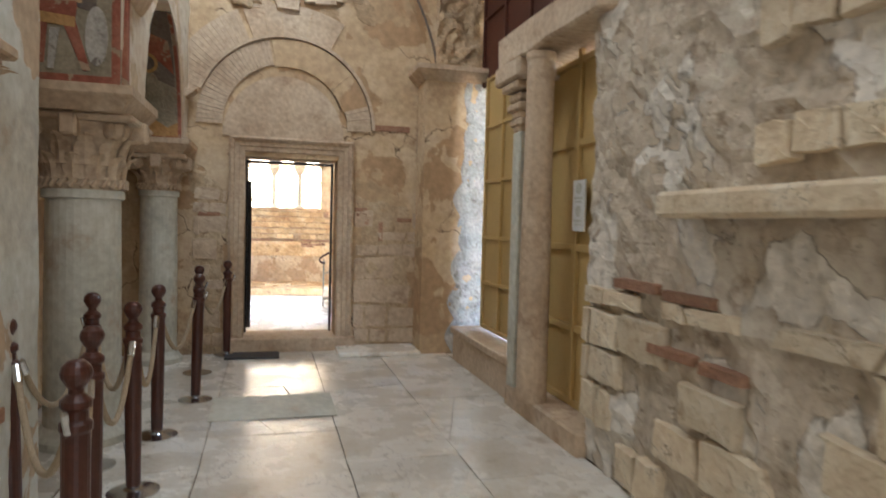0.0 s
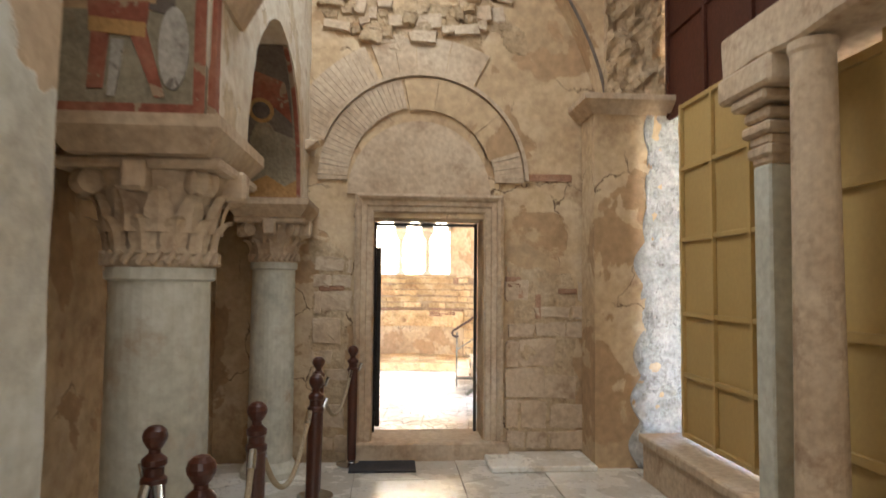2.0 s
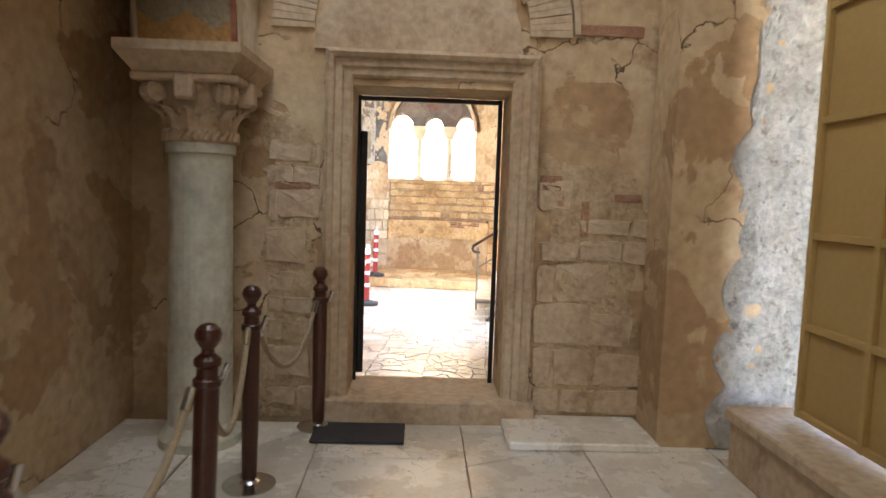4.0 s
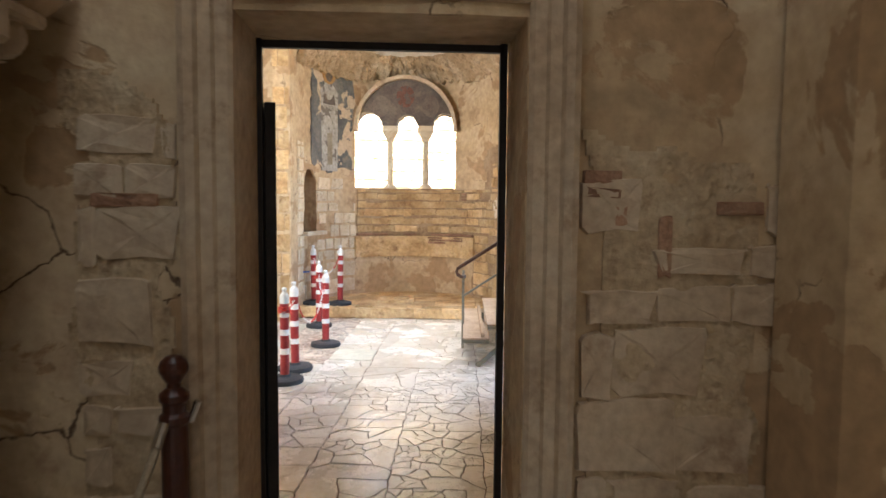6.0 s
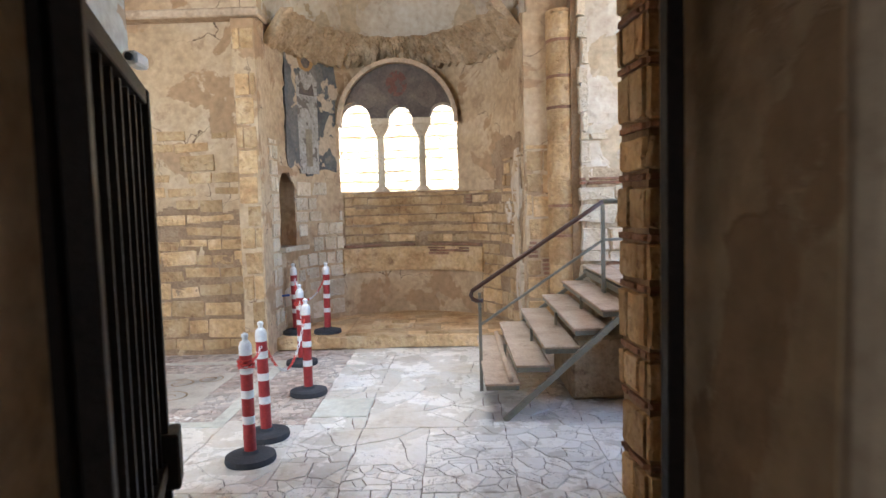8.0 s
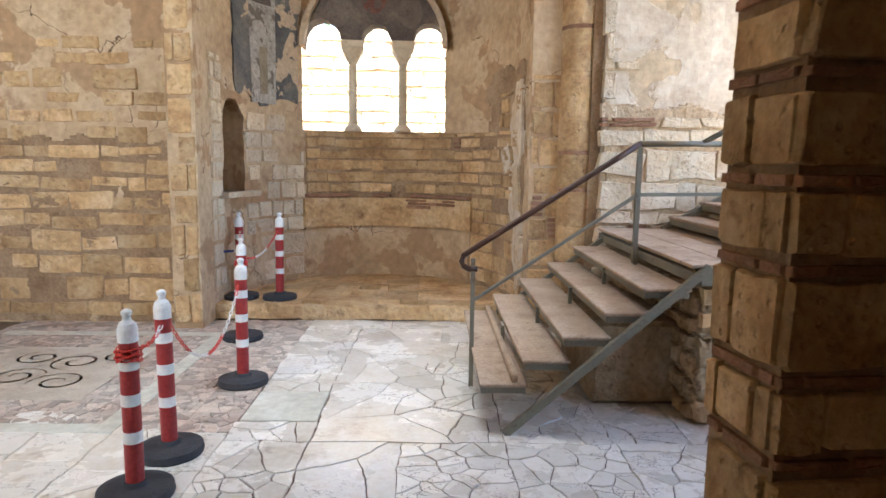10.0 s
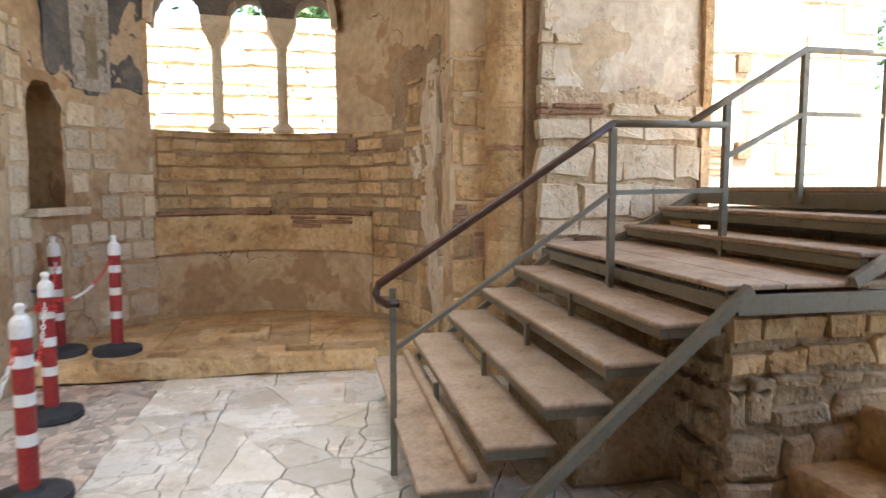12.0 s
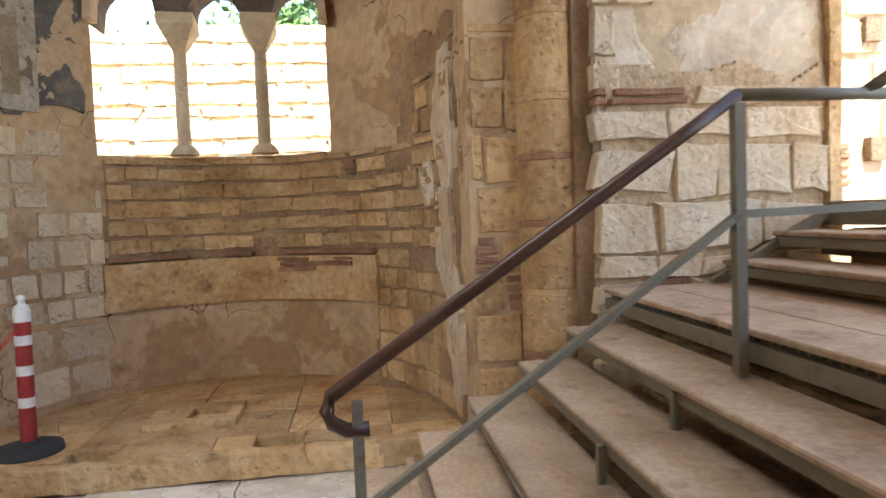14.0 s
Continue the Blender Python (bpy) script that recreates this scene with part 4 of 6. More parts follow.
WPOSTS = [(-0.84, -3.4, FLOOR2), (-0.86, -2.95, FLOOR2), (-0.79, -1.84, FLOOR2), (-1.13, -0.68, FLOOR2), (-1.03, 0.3, -0.05), (-1.43, 0.32, -0.05)]
firstw = warning_post(Matrix.Translation(room(*WPOSTS[0])), "red plastic barrier post with white bands on a black rubber base")
for k, w in enumerate(WPOSTS[1:]):
    copy_thing(firstw, Matrix.Translation(room(*w)) @ pose(0, 0, 0, (0.4, -0.8, 0.3)[k % 3], (-0.5, 0.9, 0.2)[k % 3], 50 * k))
CHAIN_R = surface("red_chain_plastic", [(0.5, 0.03, 0.02), (0.6, 0.06, 0.04)], 6, 60, 0.4, 0.05, 0.6, vary=0)
link_me = {}
for nm, mt in (("r", CHAIN_R), ("w", WHITE)):
    ring = [Vector((0.010 * math.cos(t), 0, 0.021 * math.sin(t))) for t in [2 * math.pi * k / 8 for k in range(8)]]
    link_me[nm] = finish("link", tube(ring + [ring[0]], 0.0035, 5), mt)
for i, j, sag in ((0, 1, 0.05), (1, 2, 0.33), (2, 3, 0.22), (3, 4, 0.1), (3, 5, 0.12)):
    a, b = room(*WPOSTS[i]) + Vector((0, 0, 0.72)), room(*WPOSTS[j]) + Vector((0, 0, 0.72))
    d = (b - a).normalized() * 0.043
    a, b = a + d, b - d
    ch = thing("plastic_chain", "red and white plastic chain hanging between two posts", "chain", group="plastic chains in the apse bay")
    ln = (b - a).length * (1 + 2.7 * (sag / (b - a).length) ** 2)
    n = max(6, int(ln / 0.034))
    for k in range(n):
        s, s2 = (k + 0.5) / n, (k + 0.6) / n
        p = a.lerp(b, s) + Vector((0, 0, -4 * sag * s * (1 - s)))
        q = a.lerp(b, s2) + Vector((0, 0, -4 * sag * s2 * (1 - s2)))
        ob = new("link", link_me["r" if (k // 9) % 2 == 0 else "w"])
        ob.parent = ch
        ob.matrix_world = Matrix.Translation(p) @ (q - p).to_track_quat("Z", "Y").to_matrix().to_4x4() @ Matrix.Rotation(math.pi / 2 * (k % 2), 4, "Z")
for i, turns in ((0, 4), (3, 3)):
    c = room(*WPOSTS[i]) + Vector((0, 0, 0.66))
    ch = thing("plastic_chain", "red plastic chain wound round the neck of a post", "chain", group="plastic chains in the apse bay")
    for k in range(turns * 9):
        q = 2 * math.pi * k / 9
        p = c + Vector((0.05 * math.cos(q), 0.05 * math.sin(q), 0.014 * k / 9 + 0.004 * math.sin(3 * q)))
        ob = new("link", link_me["r"])
        ob.parent = ch
        ob.matrix_world = Matrix.Translation(p) @ Matrix.Rotation(q, 4, "Z") @ Matrix.Rotation(math.pi / 2, 4, "X") @ Matrix.Rotation(math.pi / 2 * (k % 2), 4, "Z")
bm = boxed((-0.05, -0.002, -0.03), (0.05, 0.002, 0.03))
BLUE = surface("blue_plastic", [(0.03, 0.08, 0.3), (0.05, 0.12, 0.4)], 6, 60, 0.4, 0.05, 0.6, vary=0)
bm.transform(Matrix.Translation(room(-1.53, 0.25, 0.45)) @ pose(0, 0, 0, 60, 0, 20))
tagged(part("tag", bm, BLUE), "small blue plastic tag tied to a post", "tag")

# ---- stairs ----
TZ = [0.09 + 0.145 * i for i in range(5)]
TA = [0.83, 1.08, 1.31, 1.55, 1.77]
LAND = 0.815
stair = thing("staircase", "grey steel staircase with worn brown board treads and one handrail", "staircase", tuple(room(0, 0)), turn=-5.5)
sinv = stair.matrix_world.inverted()


def stair_part(name, bm, mat, label="", smooth=False):
    bm.transform(sinv @ ROOM)
    return part(name, bm, mat, stair, label, smooth)


for a, z in zip(TA, TZ):
    stair_part("tread", boxed((a, -2.64, z - 0.022), (a + 0.285, -0.72, z), 0.006), TREAD)
    stair_part("tread_frame", boxed((a + 0.012, -2.63, z - 0.062), (a + 0.05, -0.73, z - 0.024), 0.002), STEEL)
    stair_part("tread_frame", boxed((a + 0.24, -2.63, z - 0.062), (a + 0.275, -0.73, z - 0.024), 0.002), STEEL)
    for b in (-2.63, -0.765):
        stair_part("tread_bracket", boxed((a + 0.05, b, z - 0.06), (a + 0.24, b + 0.035, z - 0.024), 0.002), STEEL)
    stair_part("strut", boxed((a + 0.22, -1.75, z - 0.02), (a + 0.245, -1.725, z + 0.12), 0.002), STEEL)
stair_part("riser_board", boxed((TA[0] + 0.19, -2.62, TZ[0] + 0.002), (TA[0] + 0.23, -0.75, TZ[0] + 0.05), 0.008), TREAD, "worn paint-stained timber strip")
for b in (-2.68, -0.69):
    stair_part("stringer", bar((0.98, b, FLOOR2), (2.13, b, LAND - 0.01), 0.04, 0.045) if b < -1 else bar((0.9, b, FLOOR2 + 0.1), (2.05, b, LAND - 0.08), 0.04, 0.04), STEEL)
stair_part("landing_beam", boxed((2.04, -2.66, LAND - 0.105), (2.09, -0.55, LAND - 0.045), 0.003), STEEL)
stair_part("landing_beam", boxed((2.09, -2.67, LAND - 0.12), (4.2, -2.63, LAND - 0.04), 0.003), STEEL)
stair_part("landing_beam", boxed((2.09, -0.6, LAND - 0.12), (2.95, -0.55, LAND - 0.04), 0.003), STEEL)
for k in range(52):
    b = -2.64 + k * 0.04
    stair_part("grating_bar", boxed((2.06, b, LAND - 0.043), (2.1, b + 0.012, LAND - 0.024)), STEEL)
for b0, b1 in ((2.035, 2.3), (2.306, 2.58), (2.586, 2.86)):
    stair_part("landing_board", boxed((b0, -2.66, LAND - 0.022), (b1, -0.55, LAND), 0.005), TREAD)
FA = [2.66, 2.93, 3.24]
FZ = [0.93, 1.06, 1.2]
for a, z in zip(FA, FZ):
    stair_part("tread", boxed((a, -2.64, z - 0.025), (a + 0.3, -0.55, z), 0.006), TREAD)
    stair_part("tread_frame", boxed((a + 0.012, -2.63, z - 0.075), (a + 0.05, -0.56, z - 0.027), 0.002), STEEL)
    # sheet added behind each upper tread to darken the gap below it
    stair_part("riser_board", boxed((a + 0.265, -2.63, z - 0.13), (a + 0.28, -0.56, z - 0.03), 0.002), STEEL)
    stair_part("strut", boxed((a + 0.24, -1.9, z - 0.16), (a + 0.262, -1.875, z - 0.027), 0.002), STEEL)
stair_part("upper_deck", boxed((3.24, -2.64, 1.17), (4.6, -0.55, 1.198), 0.005), TREAD)
stair_part("upper_beam", boxed((3.22, -2.66, 1.08), (3.27, -0.53, 1.165), 0.003), STEEL)
for b in (-0.57, -2.67):
    stair_part("stringer", bar((2.6, b, LAND), (3.26, b, 1.16), 0.04, 0.05), STEEL)
# rail along the middle of the flight
RB = -1.86
P0, P1, P2, P3, P4 = (0.83, RB), (1.99, -1.75), (2.68, -1.69), (3.2, -1.63), (3.8, -1.58)


def rail_z(pts, r, seg=10):
    return tube(pts, r, seg)


stair_part("rail_post", bar((P0[0], P0[1], FLOOR2), (P0[0], P0[1], 0.72), 0.03), STEEL)
stair_part("rail_post", bar((*P1, LAND - 0.13), (*P1, 1.5), 0.033), STEEL)
stair_part("rail_post", bar((*P2, LAND - 0.02), (*P2, 1.66), 0.033), STEEL)
stair_part("rail_post", bar((*P3, 1.1), (*P3, 1.95), 0.033), STEEL)
stair_part("rail_post", bar((*P4, 1.19), (*P4, 1.95), 0.033), STEEL)
hook = [(0.86, RB, 0.645), (0.80, RB, 0.645), (0.765, RB, 0.665), (0.75, RB, 0.70), (0.765, RB, 0.74), (0.80, RB, 0.765)]
grip = hook + [(0.80 + (1.99 - 0.80) * k / 6, RB + (P1[1] - RB) * k / 6, 0.765 + (1.525 - 0.765) * k / 6) for k in range(1, 7)]
stair_part("handrail", tube(grip, 0.021, 12), HANDGRIP, "dark brown rounded handrail", True)
stair_part("handrail", tube([(*P1, 1.525), (*P2, 1.535)], 0.02, 12), STEEL, "", True)
PA = tuple(P1[i] + (P2[i] - P1[i]) * 0.66 for i in (0, 1))
stair_part("handrail", tube([(*PA, 1.535), (*P2, 1.67), (*P3, 1.965), (*P4, 1.975), (4.6, -1.5, 1.98)], 0.02, 12), STEEL, "", True)
stair_part("mid_rail", bar((P0[0], RB, 0.42), (*P1, 1.17), 0.03, 0.02), STEEL)
stair_part("mid_rail", bar((*P1, 1.17), (*P2, 1.18), 0.025), STEEL)
stair_part("mid_rail", bar((*P2, 1.36), (*P3, 1.61), 0.025), STEEL)
stair_part("mid_rail", bar((*P3, 1.61), (4.5, -1.5, 1.62), 0.025), STEEL)

# ---- window, colonnettes, painted tympanum ----
WC, WR = (WX0 + WX1) / 2, (WX1 - WX0) / 2
COLS = (-0.43, 0.17)
out = [(WX0 - 0.01, 2.7)]
out += [(WC + (WR + 0.02) * math.cos(t), 2.7 + 0.88 * math.sin(t)) for t in [math.pi - math.pi * k / 20 for k in range(21)]]
under = []
for lo, hi in ((COLS[1] + 0.12, WX1), (COLS[0] + 0.12, COLS[1] - 0.12), (WX0, COLS[0] - 0.12)):
    c, r = (lo + hi) / 2, (hi - lo) / 2
    under += [(c + r * math.cos(t), 2.78 + 1.05 * r * math.sin(t)) for t in [math.pi * k / 10 for k in range(11)]]
tymp = thing("window", "three-light arched window with a dark painted head and stone colonnettes", "window", kind="structure")
head = part("painted_head", prism(out + under, 1.5, 1.8, ROOM), FR_DARK, tymp)
part("painted_form", prism(oval(WC, 3.26, 0.15, 0.18), 1.494, 1.499, ROOM), FR_FADED, head)
for dx in (-0.42, 0.42):
    part("painted_form", prism(oval(WC + dx, 3.1, 0.14, 0.18), 1.494, 1.499, ROOM), FR_DIM, head)
arc = [(WC + 0.86 * math.cos(t), 2.7 + 0.9 * math.sin(t)) for t in [math.pi * k / 20 for k in range(21)]]
arc2 = [(WC + 0.80 * math.cos(t), 2.7 + 0.84 * math.sin(t)) for t in [math.pi * k / 20 for k in range(20, -1, -1)]]
part("arch_moulding", prism(arc + arc2, 1.40, 1.52, ROOM), FRAME_STONE, tymp)
for a in COLS:
    cl = thing("colonnette", "small pale stone colonnette in the apse window", "column", tuple(ROOM @ Vector((a, 1.66, 1.74))), group="window colonnettes")
    part("base", lathe([(0.105, 0), (0.105, 0.02), (0.085, 0.05), (0.06, 0.075)], 20), STONE_PALE, cl)
    part("shaft", lathe([(0.05, 0.07), (0.05, 0.4), (0.047, 0.78), (0.053, 0.8)], 20), STONE_PALE, cl)
    bm = bmesh.new()
    lo = [bm.verts.new((x * 0.05, y * 0.055, 0.8)) for x, y in ((-1, -1), (1, -1), (1, 1), (-1, 1))]
    hi = [bm.verts.new((x * 0.13, y * 0.17, 0.96)) for x, y in ((-1, -1), (1, -1), (1, 1), (-1, 1))]
    tp = [bm.verts.new((x * 0.13, y * 0.17, 1.04)) for x, y in ((-1, -1), (1, -1), (1, 1), (-1, 1))]
    for p, q in ((lo, hi), (hi, tp)):
        for i in range(4):
            bm.faces.new((p[i], p[(i + 1) % 4], q[(i + 1) % 4], q[i]))
    bm.faces.new(list(reversed(lo)))
    bm.faces.new(tp)
    part("capital", bm, STONE_PALE, cl)
tagged(part("window_sill", boxed((WX0, AB + 0.01, 1.6), (WX1, 2.2, 1.75), 0.01, ROOM), STONE_PALE), "pale rough stone sill of the apse window", "sill", kind="structure")

# painted standing form on the apse wall, as plain shapes bent to the curve


def apse_shape(outline, lift, fine=3):
    """Outline of (degrees, height) laid on the apse wall."""
    bm = bmesh.new()
    vs = [bm.verts.new((u, 0, v)) for u, v in outline]
    f = bm.faces.new(vs)
    bmesh.ops.triangulate(bm, faces=[f])
    for _ in range(fine):
        bmesh.ops.subdivide_edges(bm, edges=[e for e in bm.edges if e.calc_length() > 0.9], cuts=1)
        bmesh.ops.triangulate(bm, faces=[g for g in bm.faces if len(g.verts) > 3])
    r = bmesh.ops.extrude_face_region(bm, geom=bm.faces[:])
    ext = {v for v in r["geom"] if isinstance(v, bmesh.types.BMVert)}
    for v in bm.verts:
        v.co = Vector(apse(v.co.x, v.co.z, -lift if v in ext else 0.03))
    return bm


saint = thing("fresco", "faded wall painting, pale robed form and ochre disc on slate blue", "fresco")
edge = []
for k in range(64):
    t = 2 * math.pi * k / 64
    q = max(abs(math.cos(t)), abs(math.sin(t)))
    w = 1 + 0.16 * noise.noise(Vector((math.cos(t) * 2.2, math.sin(t) * 2.2, 1.5))) + 0.08 * noise.noise(Vector((math.cos(t) * 7, math.sin(t) * 7, 3.5)))
    edge.append((146.5 + 18.5 * math.cos(t) / q ** 0.75 * w * 0.92, 2.83 + 0.86 * math.sin(t) / q ** 0.75 * w * 0.95))
part("painted_ground", apse_shape(edge, 0.022), FR_BLUE, saint)
part("painted_form", apse_shape([(140.5, 2.0), (153, 2.0), (152.5, 2.9), (154, 3.25), (149, 3.4), (145, 3.4), (140, 3.25), (142, 2.8)], 0.026), FR_WHITE, saint)
part("painted_form", apse_shape([(142, 3.05), (152, 3.05), (151, 3.22), (148, 3.12), (146, 3.12), (143, 3.22)], 0.029), FR_DARK, saint)
part("painted_form", apse_shape([(144.5, 2.1), (148.5, 2.1), (148.5, 2.6), (144.5, 2.6)], 0.029), FR_GREEN, saint)
part("disc", apse_shape([(147 + 5.4 * math.cos(t), 3.53 + 0.165 * math.sin(t)) for t in [2 * math.pi * k / 16 for k in range(16)]], 0.028), FR_OCHRE, saint)
part("disc", apse_shape([(147 + 3.0 * math.cos(t), 3.52 + 0.115 * math.sin(t)) for t in [2 * math.pi * k / 14 for k in range(14)]], 0.031), FR_DARK, saint)
for cu, cv, ru, rv, sd in ((9, 1.75, 7, 0.42, 1), (11, 1.05, 6, 0.32, 2), (6, 0.5, 5, 0.38, 3), (20, 1.42, 4, 0.16, 4)):
    edge = []
    for k in range(40):
        t = 2 * math.pi * k / 40
        w = 1 + 0.42 * noise.noise(Vector((math.cos(t) * 1.6, math.sin(t) * 1.6, sd * 5.1))) + 0.2 * noise.noise(Vector((math.cos(t) * 6, math.sin(t) * 6, sd * 3.3)))
        edge.append((cu + ru * w * math.cos(t), cv + rv * w * math.sin(t)))
    tagged(part("plaster_patch", apse_shape(edge, 0.034), PLASTER_PALE), "pale ragged remnant of lime plaster on stone courses", "plaster", kind="structure")
nu, nv = (NICHE[0] + NICHE[1]) / 2, (NICHE[1] - NICHE[0]) / 2 + 0.4
for side in (-1, 1):
    arc_ = [(nu + side * nv * math.cos(t), 2.03 - 0.24 + 0.235 * math.sin(t)) for t in [math.pi / 2 * k / 8 for k in range(9)]]
    tagged(part("niche_spandrel", apse_shape([(nu + side * (nv + 0.6), 2.03 - 0.26), *arc_, (nu, 2.03 + 0.03), (nu + side * (nv + 0.6), 2.03 + 0.03)][::side], 0.012, 0), PLASTER), "rounded head of the small wall niche", "niche", kind="structure")
tagged(part("niche_ledge", sheet(lambda u, v, d: apse(u, v, d - 0.1), steps_of(152, 173, 3), (0.99, 1.05), 0.3, amp=0.004), STONE_PALE), "pale stone ledge under the small niche", "ledge", kind="structure")
# ledge slab of the apse bench with brick line above
tagged(part("bench_slab", sheet(lambda u, v, d: apse(u, v, d - 0.07), steps_of(43, 128, 2), steps_of(0.58, 0.93, 0.05), 0.12, amp=0.02, scale=4, su=0.029), STONE), "long cracked stone slab projecting from the apse wall", "ledge", kind="structure")
# half dome: ragged broken edge
tagged(part("cornice", boxed((-5.4, -0.32, 3.74), (-1.55, 0.2, 3.84), 0.02, ROOM), FRAME_STONE), "moulded stone cornice above the side wall", "cornice", kind="structure")
tagged(part("ragged_edge", sheet(lambda u, v, d: apse(u, v + (0.10 * noise.noise(Vector((u * 0.11, 3.0, 0))) + 0.07 * noise.noise(Vector((u * 0.4, 7.0, 0)))) * max(0.0, (3.92 - v) / 0.4), d - 0.04 - 0.7 * (v - 3.5)), steps_of(1, 179, 1), steps_of(3.52, 3.92, 0.04), 0.12, amp=0.10, scale=7.0, su=0.029), RUBBLE), "ragged rubble edge where the dome plaster broke off", "rubble", kind="structure")
# engaged shaft beside the right pilaster
shaft = thing("engaged_shaft", "rounded half column of ochre stone drums with brick joints", "column", tuple(room(1.88, -0.22)), kind="structure", turn=-5.5)
rnd = random.Random(61)
z = -0.1
while z < 3.85:
    h = rnd.uniform(0.24, 0.42)
    for nm, z0, z1, r, mat in (("drum", z, z + h - 0.008, 0.172, STONE), ("brick_joint", z + h - 0.006, z + h + 0.028, 0.17, BRICK if rnd.random() < 0.45 else STONE)):
        bm = lathe([(r * 0.975, z0), (r, z0 + (z1 - z0) * 0.06), (r * 1.003, (z0 + z1) / 2), (r, z1 - (z1 - z0) * 0.06), (r * 0.975, z1)], 26)
        for v in bm.verts:
            v.co.xy *= 1 + 0.045 * noise.noise(v.co * 9.0) + 0.02 * noise.noise(v.co * 27.0)
        part(nm, bm, mat, shaft)
    z += h + 0.03
structure("wall_filler", boxed((1.96, -0.40, -0.3), (2.056, 0.5, 5.2), 0, ROOM), MORTAR, "masonry behind the rounded half column")
# security camera on the side wall
camd = thing("security_camera", "small white security camera on a wall bracket", "security camera", (-1.66, 10.3, 2.3))
part("bracket", bar((-0.06, 0, 0.06), (0.02, 0, 0.06), 0.02), WHITE, camd)
part("housing", boxed((0.0, -0.12, 0.0), (0.07, 0.05, 0.07), 0.012), WHITE, camd)
part("lens", lathe([(0.02, 0), (0.02, 0.02)], 12, pose(0.035, -0.12, 0.035, 90)), RUBBER, camd)

# ---- loose blocks ----
for nm, a, b, lab in (("stone_block", (1.6, -2.2, -0.2), (2.2, -1.2, 0.36), "dark weathered stone block under the stairs"),):
    bm = boxed(a, b, 0.03, ROOM)
    tagged(part(nm, bm, RUBBLE), lab, "stone block")
for a, b in (((2.0, 11.15, -0.2), (2.9, 11.75, 0.0)), ((2.35, 11.3, 0.0), (3.1, 11.76, 0.25))):
    tagged(part("stone_block", boxed(a, b, 0.02), STONE), "squared yellowish stone block beside the brick pier", "stone block")
tagged(part("stone_trough", boxed((0.62, 8.6, -0.2), (1.3, 9.5, 0.12), 0.02), STONE), "low stone block in the dark recess of the passage", "stone block")

# ---- foliage beyond the walls ----


def tree(x, y, h, r, n, seed):
    rnd = random.Random(seed)
    t = thing("tree", "leafy green tree behind the ruin wall", "tree", (x, y, -0.55), group="trees outside")
    bm = lathe([(0.16, 0), (0.12, h * 0.5), (0.05, h)], 10)
    for k in range(7):
        a = k * 2.4
        bar((0, 0, h * (0.45 + 0.07 * k)), (math.cos(a) * r * 0.7, math.sin(a) * r * 0.7, h * (0.65 + 0.06 * k)), 0.05, bm=bm)
    part("trunk", bm, TREAD, t)
    verts, faces = [], []
    for _ in range(n):
        c = Vector((rnd.gauss(0, 0.45), rnd.gauss(0, 0.45), rnd.gauss(0, 0.4)))
        c = Vector((c.x * r, c.y * r, h + c.z * r))
        d = Vector((rnd.uniform(-1, 1), rnd.uniform(-1, 1), rnd.uniform(-1, 1))).normalized()
        e = d.orthogonal().normalized()
        s = rnd.uniform(0.05, 0.11)
        i = len(verts)
        verts += [c - d * s, c + e * s * 0.5, c + d * s, c - e * s * 0.5]
        faces.append((i, i + 1, i + 2, i + 3))
    me = bpy.data.meshes.new("crown")
    me.from_pydata([tuple(v) for v in verts], [], faces)
    me.materials.append(LEAF)
    c = new("crown", me)
    c.parent = t
    return t


tree(0.8, 20.6, 4.05, 1.35, 5200, 3)
tree(9.5, 18.9, 4.5, 1.3, 4200, 5)

# ---- stones, bricks and slabs ----


def block_mesh(seed, mat, soft=0.06, rough=0.03):
    """A roughly squared unit block with worn edges; the face looks towards -y."""
    rnd = random.Random(seed)
    c = 0.05 if soft < 0.05 else 0.12
    ring = []
    for x, z in ((-0.5 + c, -0.5), (0.0, -0.5), (0.5 - c, -0.5), (0.5, -0.5 + c), (0.5, 0.5 - c), (0.5 - c, 0.5), (0.0, 0.5), (-0.5 + c, 0.5), (-0.5, 0.5 - c), (-0.5, -0.5 + c)):
        ring.append((x + rnd.uniform(-rough, rough), z + rnd.uniform(-rough, rough)))
    verts, faces = [], []
    levels = ((0.5, 1.0), (-0.2, 1.0), (-0.40, 1.0 - soft), (-0.5, 1.0 - soft * 2.4), (-0.5, 0.55))
    for q, (y, k) in enumerate(levels):
        for x, z in ring:
            verts.append((x * k, y + (rnd.uniform(-0.045, 0.045) if q > 2 else 0), z * k))
    n = len(ring)
    verts.append((0, sum(v[1] for v in verts[-n:]) / n, 0))
    for j in range(4):
        for i in range(n):
            a, b = j * n + i, j * n + (i + 1) % n
            faces.append((a, b, b + n, a + n))
    for i in range(n):
        faces.append((4 * n + i, 4 * n + (i + 1) % n, 5 * n))
    me = bpy.data.meshes.new("stone")
    me.from_pydata(verts, [], faces)
    me.materials.append(mat)
    return me


BLOCKS = {k: [block_mesh(10 * i + s, m, so, ro) for s in range(6)] for i, (k, m, so, ro) in enumerate((("stone", STONE, 0.025, 0.03), ("pale", STONE_PALE, 0.025, 0.03), ("brick", BRICK, 0.03, 0.03), ("rubble", RUBBLE, 0.1, 0.08), ("wild", STONE_PALE, 0.022, 0.09), ("wildstone", STONE, 0.022, 0.09), ("frame", FRAME_STONE, 0.022, 0.09)))}


